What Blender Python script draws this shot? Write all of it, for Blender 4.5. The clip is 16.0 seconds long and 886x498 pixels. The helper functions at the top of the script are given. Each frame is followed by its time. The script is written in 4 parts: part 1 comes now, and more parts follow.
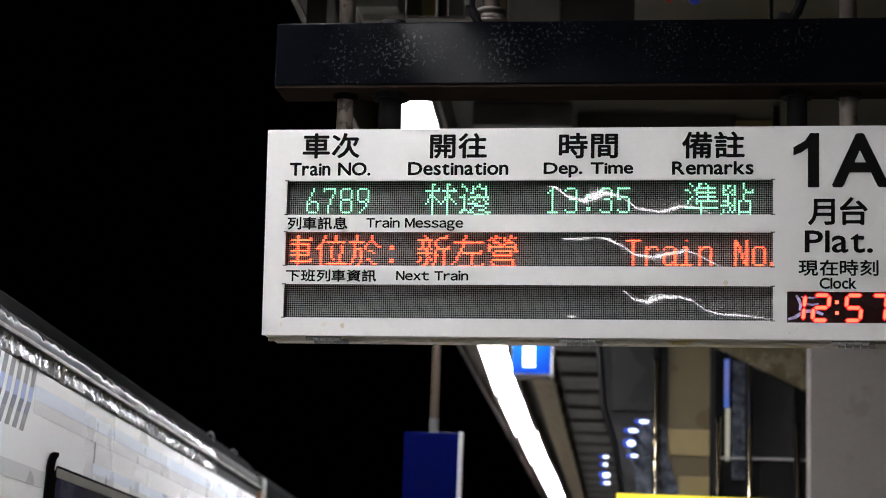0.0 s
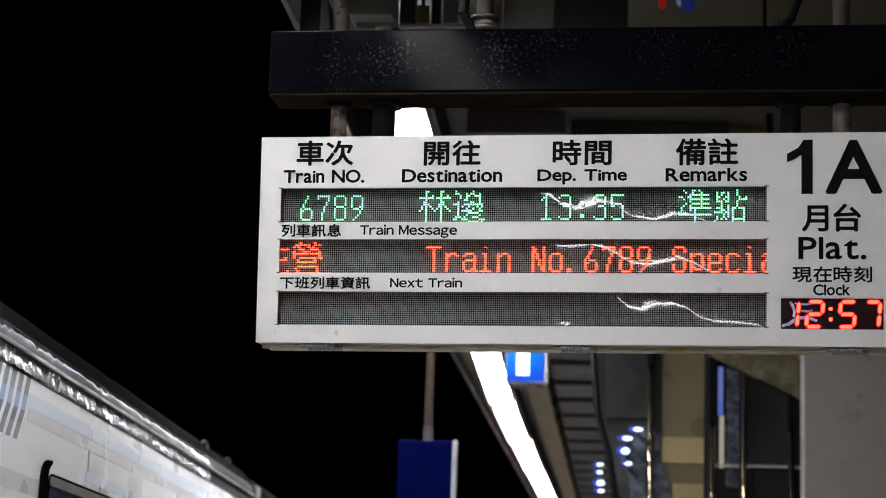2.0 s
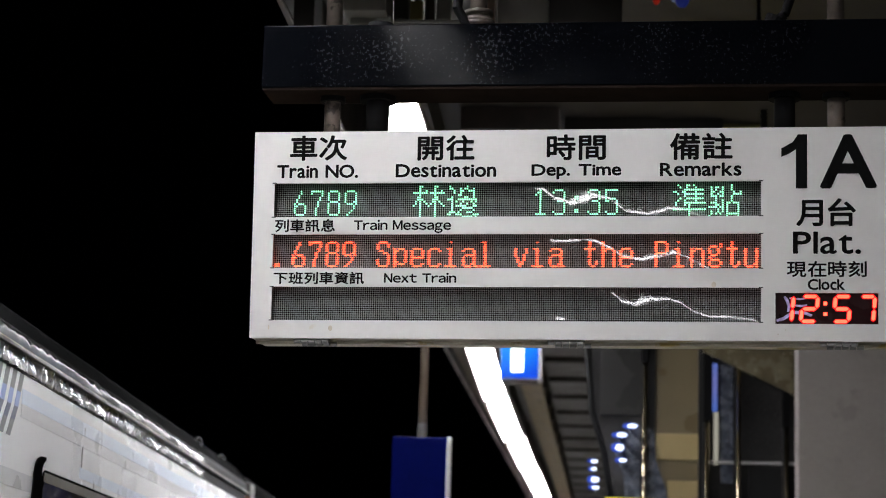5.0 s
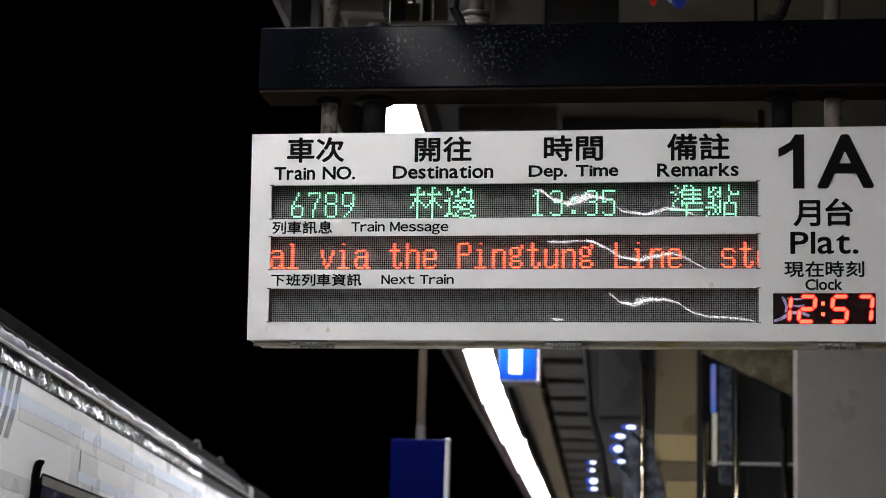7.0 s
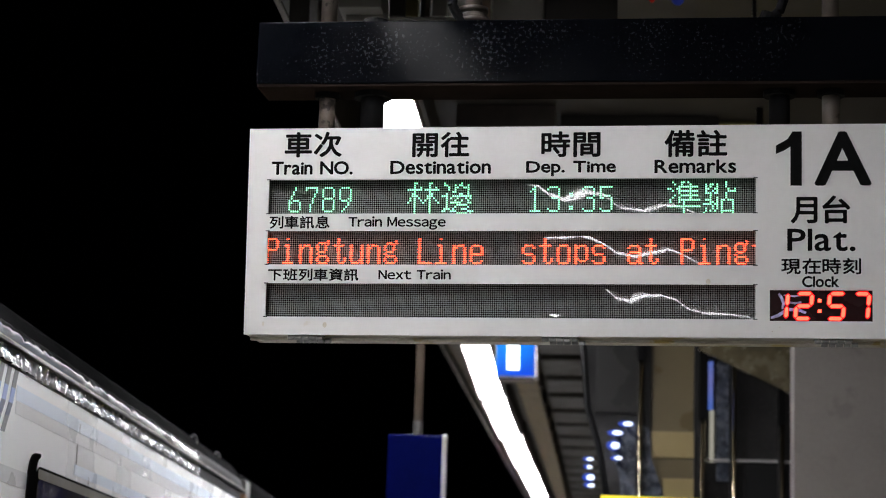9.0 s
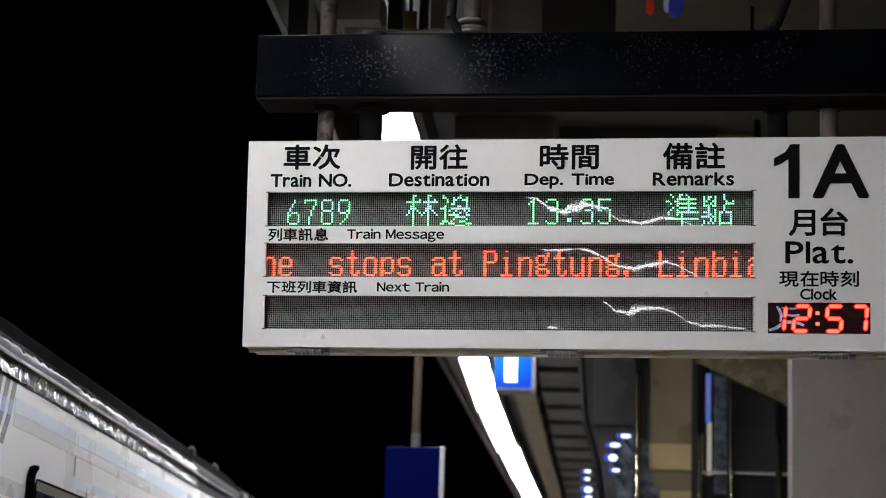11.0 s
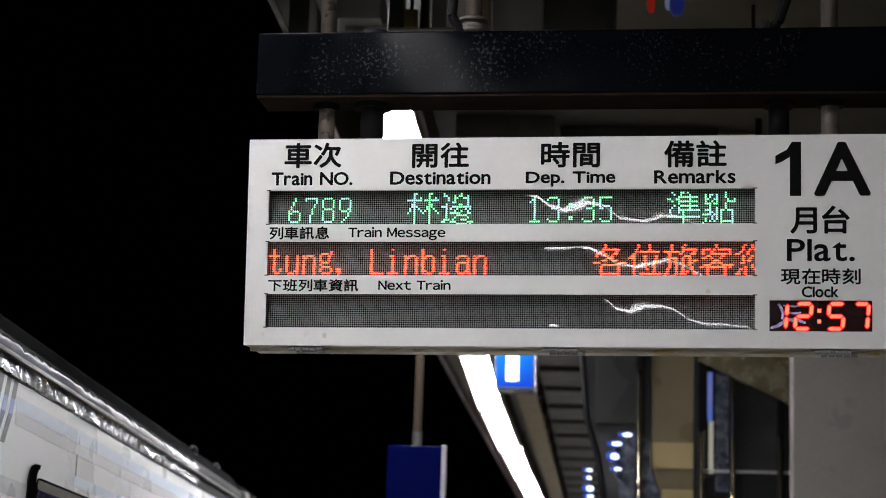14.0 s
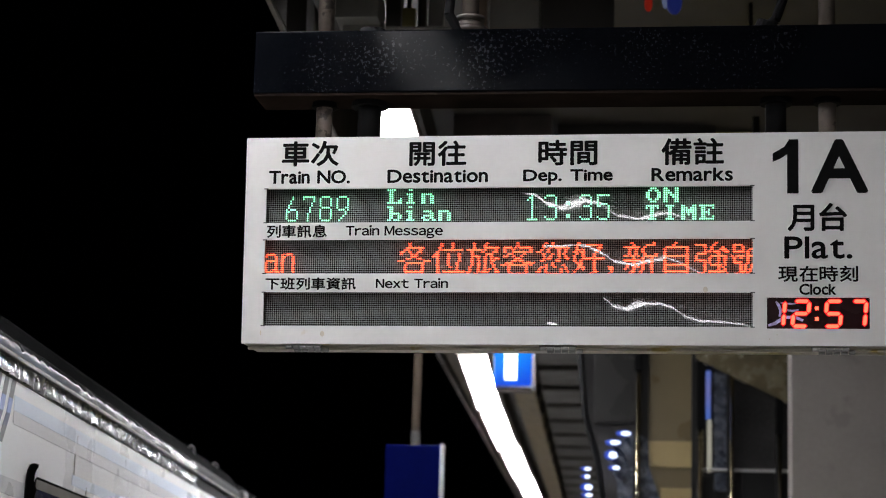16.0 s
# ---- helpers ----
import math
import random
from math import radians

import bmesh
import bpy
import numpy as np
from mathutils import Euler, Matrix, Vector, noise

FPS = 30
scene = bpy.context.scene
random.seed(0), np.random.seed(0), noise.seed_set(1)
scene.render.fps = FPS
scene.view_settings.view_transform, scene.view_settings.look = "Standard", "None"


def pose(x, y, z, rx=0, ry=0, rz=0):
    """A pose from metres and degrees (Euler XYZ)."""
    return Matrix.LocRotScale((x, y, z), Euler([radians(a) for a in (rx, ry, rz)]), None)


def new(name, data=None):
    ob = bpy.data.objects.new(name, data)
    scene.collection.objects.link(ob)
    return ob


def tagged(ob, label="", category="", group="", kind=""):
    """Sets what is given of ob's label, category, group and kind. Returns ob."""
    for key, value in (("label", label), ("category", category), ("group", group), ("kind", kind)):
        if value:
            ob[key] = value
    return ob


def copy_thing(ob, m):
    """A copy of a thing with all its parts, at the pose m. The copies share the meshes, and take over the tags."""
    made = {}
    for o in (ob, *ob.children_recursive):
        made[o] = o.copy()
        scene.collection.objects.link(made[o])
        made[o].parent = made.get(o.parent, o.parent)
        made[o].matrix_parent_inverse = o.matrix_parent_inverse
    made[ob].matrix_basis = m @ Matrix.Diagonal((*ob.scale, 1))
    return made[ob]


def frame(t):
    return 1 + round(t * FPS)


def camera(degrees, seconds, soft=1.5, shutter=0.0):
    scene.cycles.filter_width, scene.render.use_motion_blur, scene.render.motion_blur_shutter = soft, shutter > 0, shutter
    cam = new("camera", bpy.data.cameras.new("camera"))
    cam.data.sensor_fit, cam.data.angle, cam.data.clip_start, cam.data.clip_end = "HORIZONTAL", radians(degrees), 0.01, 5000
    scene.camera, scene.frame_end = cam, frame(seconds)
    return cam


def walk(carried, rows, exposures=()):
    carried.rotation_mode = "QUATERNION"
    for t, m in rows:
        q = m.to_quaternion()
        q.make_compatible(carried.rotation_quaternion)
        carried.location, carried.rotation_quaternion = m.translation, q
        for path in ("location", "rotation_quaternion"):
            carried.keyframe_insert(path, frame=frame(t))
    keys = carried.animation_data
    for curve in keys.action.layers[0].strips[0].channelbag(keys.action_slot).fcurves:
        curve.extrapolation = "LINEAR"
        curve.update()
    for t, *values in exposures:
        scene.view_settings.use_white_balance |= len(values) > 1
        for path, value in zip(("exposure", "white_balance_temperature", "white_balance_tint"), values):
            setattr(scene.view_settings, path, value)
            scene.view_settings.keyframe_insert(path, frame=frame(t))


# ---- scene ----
# ---- the camera: handheld, standing on the platform with a long lens ----
cam = camera(23.93, 16.0, soft=1.05, shutter=0.8)
cam.data.dof.use_dof, cam.data.dof.focus_distance, cam.data.dof.aperture_fstop = True, 5.95, 4.5
PATH = [
    (0.0, pose(0.0000, -0.0000, 1.6500, 0, 0, 5.200) @ pose(0, 0, 0, 100.713) @ pose(0, 0, 0, 0, 0, 1.900)),
    (0.5, pose(-0.0020, 0.0000, 1.6492, 0, 0, 5.182) @ pose(0, 0, 0, 100.780) @ pose(0, 0, 0, 0, 0, 2.067)),
    (1.0, pose(-0.0023, 0.0012, 1.6496, 0, 0, 5.154) @ pose(0, 0, 0, 100.900) @ pose(0, 0, 0, 0, 0, 2.060)),
    (1.5, pose(-0.0002, 0.0025, 1.6498, 0, 0, 5.077) @ pose(0, 0, 0, 100.937) @ pose(0, 0, 0, 0, 0, 2.180)),
    (2.0, pose(-0.0004, -0.0003, 1.6454, 0, 0, 5.033) @ pose(0, 0, 0, 100.956) @ pose(0, 0, 0, 0, 0, 1.796)),
    (2.5, pose(0.0062, 0.0055, 1.6459, 0, 0, 5.028) @ pose(0, 0, 0, 100.842) @ pose(0, 0, 0, 0, 0, 1.501)),
    (3.0, pose(0.0079, 0.0050, 1.6443, 0, 0, 5.032) @ pose(0, 0, 0, 100.802) @ pose(0, 0, 0, 0, 0, 1.742)),
    (3.5, pose(0.0025, 0.0068, 1.6444, 0, 0, 4.992) @ pose(0, 0, 0, 100.788) @ pose(0, 0, 0, 0, 0, 1.770)),
    (4.0, pose(-0.0013, 0.0104, 1.6429, 0, 0, 4.920) @ pose(0, 0, 0, 100.818) @ pose(0, 0, 0, 0, 0, 1.796)),
    (6.5, pose(0.0010, 0.0138, 1.6375, 0, 0, 4.826) @ pose(0, 0, 0, 100.980) @ pose(0, 0, 0, 0, 0, 1.537)),
    (7.0, pose(0.0016, 0.0151, 1.6377, 0, 0, 4.822) @ pose(0, 0, 0, 100.969) @ pose(0, 0, 0, 0, 0, 1.503)),
    (7.5, pose(0.0030, 0.0179, 1.6366, 0, 0, 4.834) @ pose(0, 0, 0, 100.928) @ pose(0, 0, 0, 0, 0, 1.569)),
    (8.0, pose(0.0041, 0.0201, 1.6331, 0, 0, 4.839) @ pose(0, 0, 0, 100.898) @ pose(0, 0, 0, 0, 0, 1.563)),
    (8.5, pose(0.0032, 0.0206, 1.6323, 0, 0, 4.790) @ pose(0, 0, 0, 100.871) @ pose(0, 0, 0, 0, 0, 1.535)),
    (9.0, pose(0.0063, 0.0150, 1.6352, 0, 0, 4.785) @ pose(0, 0, 0, 100.867) @ pose(0, 0, 0, 0, 0, 1.765)),
    (11.5, pose(0.0033, 0.0068, 1.6339, 0, 0, 4.696) @ pose(0, 0, 0, 101.235) @ pose(0, 0, 0, 0, 0, 1.765)),
    (12.0, pose(0.0036, 0.0089, 1.6318, 0, 0, 4.707) @ pose(0, 0, 0, 101.186) @ pose(0, 0, 0, 0, 0, 1.685)),
    (12.5, pose(0.0036, 0.0123, 1.6308, 0, 0, 4.725) @ pose(0, 0, 0, 101.139) @ pose(0, 0, 0, 0, 0, 1.614)),
    (13.0, pose(0.0033, 0.0142, 1.6313, 0, 0, 4.728) @ pose(0, 0, 0, 101.124) @ pose(0, 0, 0, 0, 0, 1.669)),
    (13.5, pose(0.0042, 0.0141, 1.6303, 0, 0, 4.738) @ pose(0, 0, 0, 101.161) @ pose(0, 0, 0, 0, 0, 1.698)),
    (14.0, pose(0.0037, 0.0121, 1.6319, 0, 0, 4.759) @ pose(0, 0, 0, 101.183) @ pose(0, 0, 0, 0, 0, 1.715)),
    (14.5, pose(0.0035, 0.0129, 1.6296, 0, 0, 4.758) @ pose(0, 0, 0, 101.221) @ pose(0, 0, 0, 0, 0, 1.685)),
    (15.0, pose(0.0035, 0.0132, 1.6287, 0, 0, 4.757) @ pose(0, 0, 0, 101.232) @ pose(0, 0, 0, 0, 0, 1.825)),
    (15.5, pose(0.0042, 0.0125, 1.6289, 0, 0, 4.742) @ pose(0, 0, 0, 101.183) @ pose(0, 0, 0, 0, 0, 1.766)),
    (16.0, pose(0.0062, 0.0132, 1.6273, 0, 0, 4.714) @ pose(0, 0, 0, 101.179) @ pose(0, 0, 0, 0, 0, 1.608)),
]

walk(cam, PATH, exposures=((0.0, 0.12), (1.5, 0.05), (4.0, 0.0), (9.0, -0.05), (16.0, -0.09)))

# ---- night: no daylight, almost black sky ----
world = bpy.data.worlds.new("night")
world.use_nodes = True
world.node_tree.nodes["Background"].inputs[0].default_value = (0.004, 0.005, 0.008, 1)
world.node_tree.nodes["Background"].inputs[1].default_value = 0.01
scene.world = world
scene.view_settings.exposure = 0.0
LAMP = 45.0   # strength of the fluorescent diffusers


# ---- materials ----
def mat(name, color, rough=0.5, metal=0.0, vary=0.12, scale=6.0, bump=0.0, spots=None, spot_scale=40.0, spot_cut=0.62, spec=0.5, coat=0.0, stretch=(1, 1, 1), patchy=0.0):
    """A painted or metal surface with large stains, fine grain and, where asked, chips or other spots."""
    m = bpy.data.materials.new(name)
    m.use_nodes = True
    nt = m.node_tree
    b = nt.nodes["Principled BSDF"]
    tc = nt.nodes.new("ShaderNodeTexCoord")
    mp = nt.nodes.new("ShaderNodeMapping")
    mp.inputs["Scale"].default_value = stretch
    nt.links.new(tc.outputs["Object"], mp.inputs[0])
    big = nt.nodes.new("ShaderNodeTexNoise")
    big.inputs["Scale"].default_value = scale
    big.inputs["Detail"].default_value = 5
    fine = nt.nodes.new("ShaderNodeTexNoise")
    fine.inputs["Scale"].default_value = scale * 22
    fine.inputs["Detail"].default_value = 3
    for n in (big, fine):
        nt.links.new(mp.outputs[0], n.inputs["Vector"])
    add = nt.nodes.new("ShaderNodeMath")
    add.operation = "MULTIPLY_ADD"
    nt.links.new(fine.outputs[0], add.inputs[0])
    add.inputs[1].default_value = 0.35
    nt.links.new(big.outputs[0], add.inputs[2])
    ramp = nt.nodes.new("ShaderNodeMapRange")
    ramp.inputs[1].default_value, ramp.inputs[2].default_value = 0.4, 0.95
    ramp.inputs[3].default_value, ramp.inputs[4].default_value = 1 - vary, 1 + vary * 0.5
    nt.links.new(add.outputs[0], ramp.inputs[0])
    mul = nt.nodes.new("ShaderNodeVectorMath")
    mul.operation = "SCALE"
    mul.inputs[0].default_value = color
    nt.links.new(ramp.outputs[0], mul.inputs["Scale"])
    out = mul.outputs[0]
    if spots:
        vn = nt.nodes.new("ShaderNodeTexNoise")
        vn.inputs["Scale"].default_value = spot_scale
        vn.inputs["Detail"].default_value = 4
        vn.inputs["Roughness"].default_value = 0.6
        nt.links.new(mp.outputs[0], vn.inputs["Vector"])
        cut = nt.nodes.new("ShaderNodeMapRange")
        cut.inputs[1].default_value, cut.inputs[2].default_value = spot_cut, spot_cut + 0.05
        height = vn.outputs[0]
        if patchy:   # chips gather in patches
            pn = nt.nodes.new("ShaderNodeTexNoise")
            pn.inputs["Scale"].default_value = patchy
            nt.links.new(mp.outputs[0], pn.inputs["Vector"])
            gather = nt.nodes.new("ShaderNodeMath")
            gather.operation = "MULTIPLY_ADD"
            nt.links.new(pn.outputs[0], gather.inputs[0])
            gather.inputs[1].default_value = 0.6
            nt.links.new(height, gather.inputs[2])
            shift = nt.nodes.new("ShaderNodeMath")
            shift.operation = "SUBTRACT"
            shift.inputs[1].default_value = 0.3
            nt.links.new(gather.outputs[0], shift.inputs[0])
            height = shift.outputs[0]
        nt.links.new(height, cut.inputs[0])
        mix = nt.nodes.new("ShaderNodeMix")
        mix.data_type = "RGBA"
        mix.inputs[7].default_value = (*spots, 1)
        nt.links.new(cut.outputs[0], mix.inputs[0])
        nt.links.new(out, mix.inputs[6])
        out = mix.outputs[2]
    nt.links.new(out, b.inputs["Base Color"])
    rr = nt.nodes.new("ShaderNodeMapRange")
    rr.inputs[1].default_value, rr.inputs[2].default_value = 0.3, 0.7
    rr.inputs[3].default_value, rr.inputs[4].default_value = max(rough - 0.08, 0.02), min(rough + 0.1, 1)
    nt.links.new(big.outputs[0], rr.inputs[0])
    nt.links.new(rr.outputs[0], b.inputs["Roughness"])
    b.inputs["Metallic"].default_value = metal
    b.inputs["Specular IOR Level"].default_value = spec
    b.inputs["Coat Weight"].default_value = coat
    if bump:
        bp = nt.nodes.new("ShaderNodeBump")
        bp.inputs["Strength"].default_value = bump
        bp.inputs["Distance"].default_value = 0.004
        nt.links.new(add.outputs[0], bp.inputs["Height"])
        nt.links.new(bp.outputs[0], b.inputs["Normal"])
    return m


def glow(name, color, strength):
    m = bpy.data.materials.new(name)
    m.use_nodes = True
    b = m.node_tree.nodes["Principled BSDF"]
    b.inputs["Base Color"].default_value = (*[0.1 * c for c in color], 1)
    b.inputs["Emission Color"].default_value = (*color, 1)
    b.inputs["Emission Strength"].default_value = strength
    b.inputs["Specular IOR Level"].default_value = 0.1
    return m


def lightbox(name, inner, outer, strength, centre, reach):
    """A face lit by a tube behind it: brightest near the tube, deeper in colour away from it."""
    m = glow(name, inner, strength)
    nt = m.node_tree
    tc = nt.nodes.new("ShaderNodeTexCoord")
    far = nt.nodes.new("ShaderNodeVectorMath")
    far.operation = "DISTANCE"
    far.inputs[1].default_value = centre
    nt.links.new(tc.outputs["Object"], far.inputs[0])
    ramp = nt.nodes.new("ShaderNodeMapRange")
    ramp.inputs[2].default_value = reach
    nt.links.new(far.outputs["Value"], ramp.inputs[0])
    mix = nt.nodes.new("ShaderNodeMix")
    mix.data_type = "RGBA"
    mix.inputs[6].default_value, mix.inputs[7].default_value = (*inner, 1), (*outer, 1)
    nt.links.new(ramp.outputs[0], mix.inputs[0])
    nt.links.new(mix.outputs[2], nt.nodes["Principled BSDF"].inputs["Emission Color"])
    return m


WHITE = mat("white_sheet", (0.575, 0.57, 0.556), 0.45, vary=0.06, scale=3, spots=(0.52, 0.49, 0.42), spot_scale=9, spot_cut=0.71)
# the yellow spots paint reflections on the case's underside
CASE = mat("case_edge", (0.55, 0.5, 0.41), 0.4, vary=0.3, scale=9, spots=(0.4, 0.3, 0.1), spot_scale=7, spot_cut=0.56)
INK = mat("black_lettering", (0.003, 0.003, 0.0033), 0.7, vary=0.1, spec=0.06)
BEAM = mat("beam_paint", (0.0022, 0.0026, 0.0038), 0.11, vary=0.4, scale=5, bump=0.03, spots=(0.021, 0.023, 0.026), spot_scale=100, spot_cut=0.645, spec=0.015, patchy=3.2)
BLACKMATT = mat("matt_black_paint", (0.005, 0.005, 0.0055), 0.8, vary=0.3, scale=15, spec=0.08)
PIPE = mat("rusty_pipe", (0.12, 0.098, 0.082), 0.6, vary=0.5, scale=20, spots=(0.03, 0.022, 0.018), spot_scale=22, spot_cut=0.54)
RUSTDARK = mat("dark_rust", (0.05, 0.04, 0.033), 0.6, vary=0.5, scale=20)
DARKPIPE = mat("dark_pipe", (0.007, 0.007, 0.008), 0.4, vary=0.2, spec=0.3)
HINGE = mat("hinge_steel", (0.3, 0.3, 0.29), 0.4, metal=0.5, vary=0.3, scale=30)
BLACKPLASTIC = mat("black_plastic", (0.012, 0.012, 0.012), 0.4)
CEIL = mat("ceiling_paint", (0.036, 0.031, 0.025), 0.6, vary=0.25, scale=2)
FASCIA = mat("fascia_paint", (0.045, 0.036, 0.024), 0.5, vary=0.3, scale=3)
SOFFITBOARD = mat("soffit_board", (0.13, 0.1, 0.055), 0.5, vary=0.3, scale=3)
PALEEDGE = mat("lit_edge_paint", (0.3, 0.28, 0.25), 0.4, vary=0.4, scale=10)
TRAINWHITE = mat("train_white", (0.93, 0.95, 0.97), 0.3, vary=0.05, scale=1.5)
TRAINROOF = mat("train_roof", (0.016, 0.0163, 0.017), 0.8, vary=0.3, scale=3, spec=0.0)
TRAINSTEEL = mat("train_steel", (0.13, 0.13, 0.135), 0.13, metal=0.85, vary=0.4, scale=5)
GROUND = mat("ballast", (0.05, 0.05, 0.05), 0.9, vary=0.4, scale=12, bump=0.4)
SLAB = mat("platform_tiles", (0.22, 0.21, 0.2), 0.5, vary=0.25, scale=4)
TUBE = glow("fluorescent", (0.99, 0.98, 1.0), LAMP)


# ---- mesh helpers ----
def part(name, bm, material, parent=None, label="", smooth=False):
    me = bpy.data.meshes.new(name)
    bm.to_mesh(me)
    bm.free()
    for m in (material if isinstance(material, (list, tuple)) else [material]):
        me.materials.append(m)
    if smooth:
        for p in me.polygons:
            p.use_smooth = True
    ob = new(name, me)
    if parent:
        ob.parent = parent
    return tagged(ob, label)


def empty(name, m, label, category, group="", kind=""):
    ob = new(name)
    ob.matrix_world = m
    ob.empty_display_size = 0.1
    return tagged(ob, label, category, group, kind)


def box(bm, x0, x1, y0, y1, z0, z1, bevel=0.0):
    r = bmesh.ops.create_cube(bm, size=1, matrix=Matrix.Translation(((x0 + x1) / 2, (y0 + y1) / 2, (z0 + z1) / 2)) @ Matrix.Diagonal((x1 - x0, y1 - y0, z1 - z0, 1)))
    if bevel:
        es = list({e for v in r["verts"] for e in v.link_edges})
        bmesh.ops.bevel(bm, geom=es, offset=bevel, segments=2, affect="EDGES", profile=0.6)
    return bm


def B(x0, x1, y0, y1, z0, z1, bevel=0.0):
    return box(bmesh.new(), x0, x1, y0, y1, z0, z1, bevel)


def cyl(bm, r, p, q, n=20, r2=None):
    p, q = Vector(p), Vector(q)
    m = Matrix.Translation((p + q) / 2) @ (q - p).to_track_quat("Z", "Y").to_matrix().to_4x4()
    bmesh.ops.create_cone(bm, cap_ends=True, segments=n, radius1=r, radius2=r if r2 is None else r2, depth=(q - p).length, matrix=m)
    return bm


def C(r, p, q, n=20, r2=None):
    return cyl(bmesh.new(), r, p, q, n, r2)


# ---- the platform and the canopy ----
TRAIN = pose(-1.908, 6.18, 0, 0, 0, 3.007)      # y runs along the train's side


def setting():
    g = part("ground", B(-900, 900, -900, 900, -1.6, -1.15), GROUND)
    tagged(g, "dark track ballast and ground at night", "ground", kind="structure")
    bm = bmesh.new()
    edge = [TRAIN @ Vector((0.1, -20, 0)), TRAIN @ Vector((0.1, 55, 0))]
    ring = [edge[0], Vector((9, edge[0].y, 0)), Vector((9, edge[1].y, 0)), edge[1]]
    low = [bm.verts.new((p.x, p.y, -1.14)) for p in ring]
    top = [bm.verts.new((p.x, p.y, 0)) for p in ring]
    bm.faces.new(top)
    bm.faces.new(low[::-1])
    for i in range(4):
        j = (i + 1) % 4
        bm.faces.new((low[i], low[j], top[j], top[i]))
    tagged(part("platform", bm, SLAB), "grey tiled station platform beside the track", "platform", kind="structure")
    # canopy slab, its edge board and its cross ribs
    def edge_board(x0, x1, z0, z1, material, start=-20, stop=58):
        """A board along the canopy edge, which swings out a little along the platform."""
        bm = bmesh.new()
        rows = []
        for y, x in ((-20, -1.33), (5, -1.33), (8, -1.36), (12, -1.399), (17.8, -1.455), (26, -1.435), (36, -1.405), (58, -1.37)):
            if start <= y <= stop:
                rows.append([bm.verts.new((x + a, y, z)) for a, z in ((x0, z0), (x1, z0), (x1, z1), (x0, z1))])
        for p, q in zip(rows, rows[1:]):
            for k in range(4):
                bm.faces.new((p[k], p[(k + 1) % 4], q[(k + 1) % 4], q[k]))
        bm.faces.new(rows[0][::-1])
        bm.faces.new(rows[-1])
        bmesh.ops.recalc_face_normals(bm, faces=bm.faces[:])
        return part("trim", bm, material)

    tagged(part("ceiling", B(-1.31, 9, -20, 58, 4.45, 4.6), CEIL), "brown painted canopy ceiling over the platform", "ceiling", kind="structure")
    f = edge_board(-0.02, 0.012, 4.19, 4.75, FASCIA)
    # pale strip painted where the board's lower edge catches the light
    tagged(edge_board(-0.014, 0.006, 4.178, 4.189, PALEEDGE, stop=12), "pale thin strip painted as the lit lower edge of the canopy board", "trim", kind="structure")
    tagged(edge_board(0.014, 0.13, 4.262, 4.275, SOFFITBOARD, 12), "tan soffit board beside the strip lights", "trim", kind="structure")
    tagged(f, "tan painted edge board of the canopy", "trim", kind="structure")
    tagged(part("wall_east", B(9, 9.2, -20, 58, 0, 4.45), CEIL), "brown station wall", "wall", kind="structure")
    tagged(part("wall_south", B(-1.36, 9, -20.2, -20, 0, 4.45), CEIL), "brown station wall", "wall", kind="structure")


def strip_lights():
    first = None
    for y in [6.3 - 4.12 * k for k in range(1, 7)] + [9.3 + 4.12 * k for k in range(11)]:
        x, turn = {2: (-1.08, 0.7), 3: (-1.135, 0.6), 4: (-1.172, 0.97), 5: (-1.228, 0.2), 6: (-1.215, 0.0), 7: (-1.2, -0.2)}.get(round((y - 1.06) / 4.12), (-1.185 if y > 20 else -1.165, 0.0))
        m = pose(x, y, 4.21, 0, 0, turn)
        if first is None:
            first = empty("strip_light", m, "long white fluorescent strip light under the canopy edge", "strip light", "strip lights along the canopy")
            part("diffuser", B(-0.112, 0.112, 0.02, 4.0, 0, 0.05, 0.004), TUBE, first, "glowing white diffuser")
            part("housing", B(-0.15, 0.15, 0.0, 4.12, 0.052, 0.24), FASCIA, first)
            # lips added to hold the diffuser's sideways light off the boards
            part("side_lip", B(-0.126, -0.116, 0.0, 4.12, -0.008, 0.051), FASCIA, first)
            part("side_lip", B(0.116, 0.126, 0.0, 4.12, 0.008, 0.051), FASCIA, first)
            part("end_cap", B(-0.12, 0.12, 4.002, 4.118, -0.03, 0.051), FASCIA, first, "dark end cap")
        else:
            copy_thing(first, m)


setting()
strip_lights()


# ---- the departure board ----
BOARD = Matrix(((0.99725, 0.073928, -0.00517, -1.03125), (-0.074108, 0.994821, -0.069565, 5.77566), (0, 0.069756, 0.997564, 2.49206), (0, 0, 0, 1)))
W, H, D = 1.92, 0.5865, 0.18
PX0, PX1 = 0.0605, 1.4245
PANELS = [(0.3425, 0.4395), (0.1980, 0.2935), (0.0505, 0.1452)]
CLOCK = (1.463, 1.737, 0.0465, 0.1315)
PITCH = (PX1 - PX0) / 224


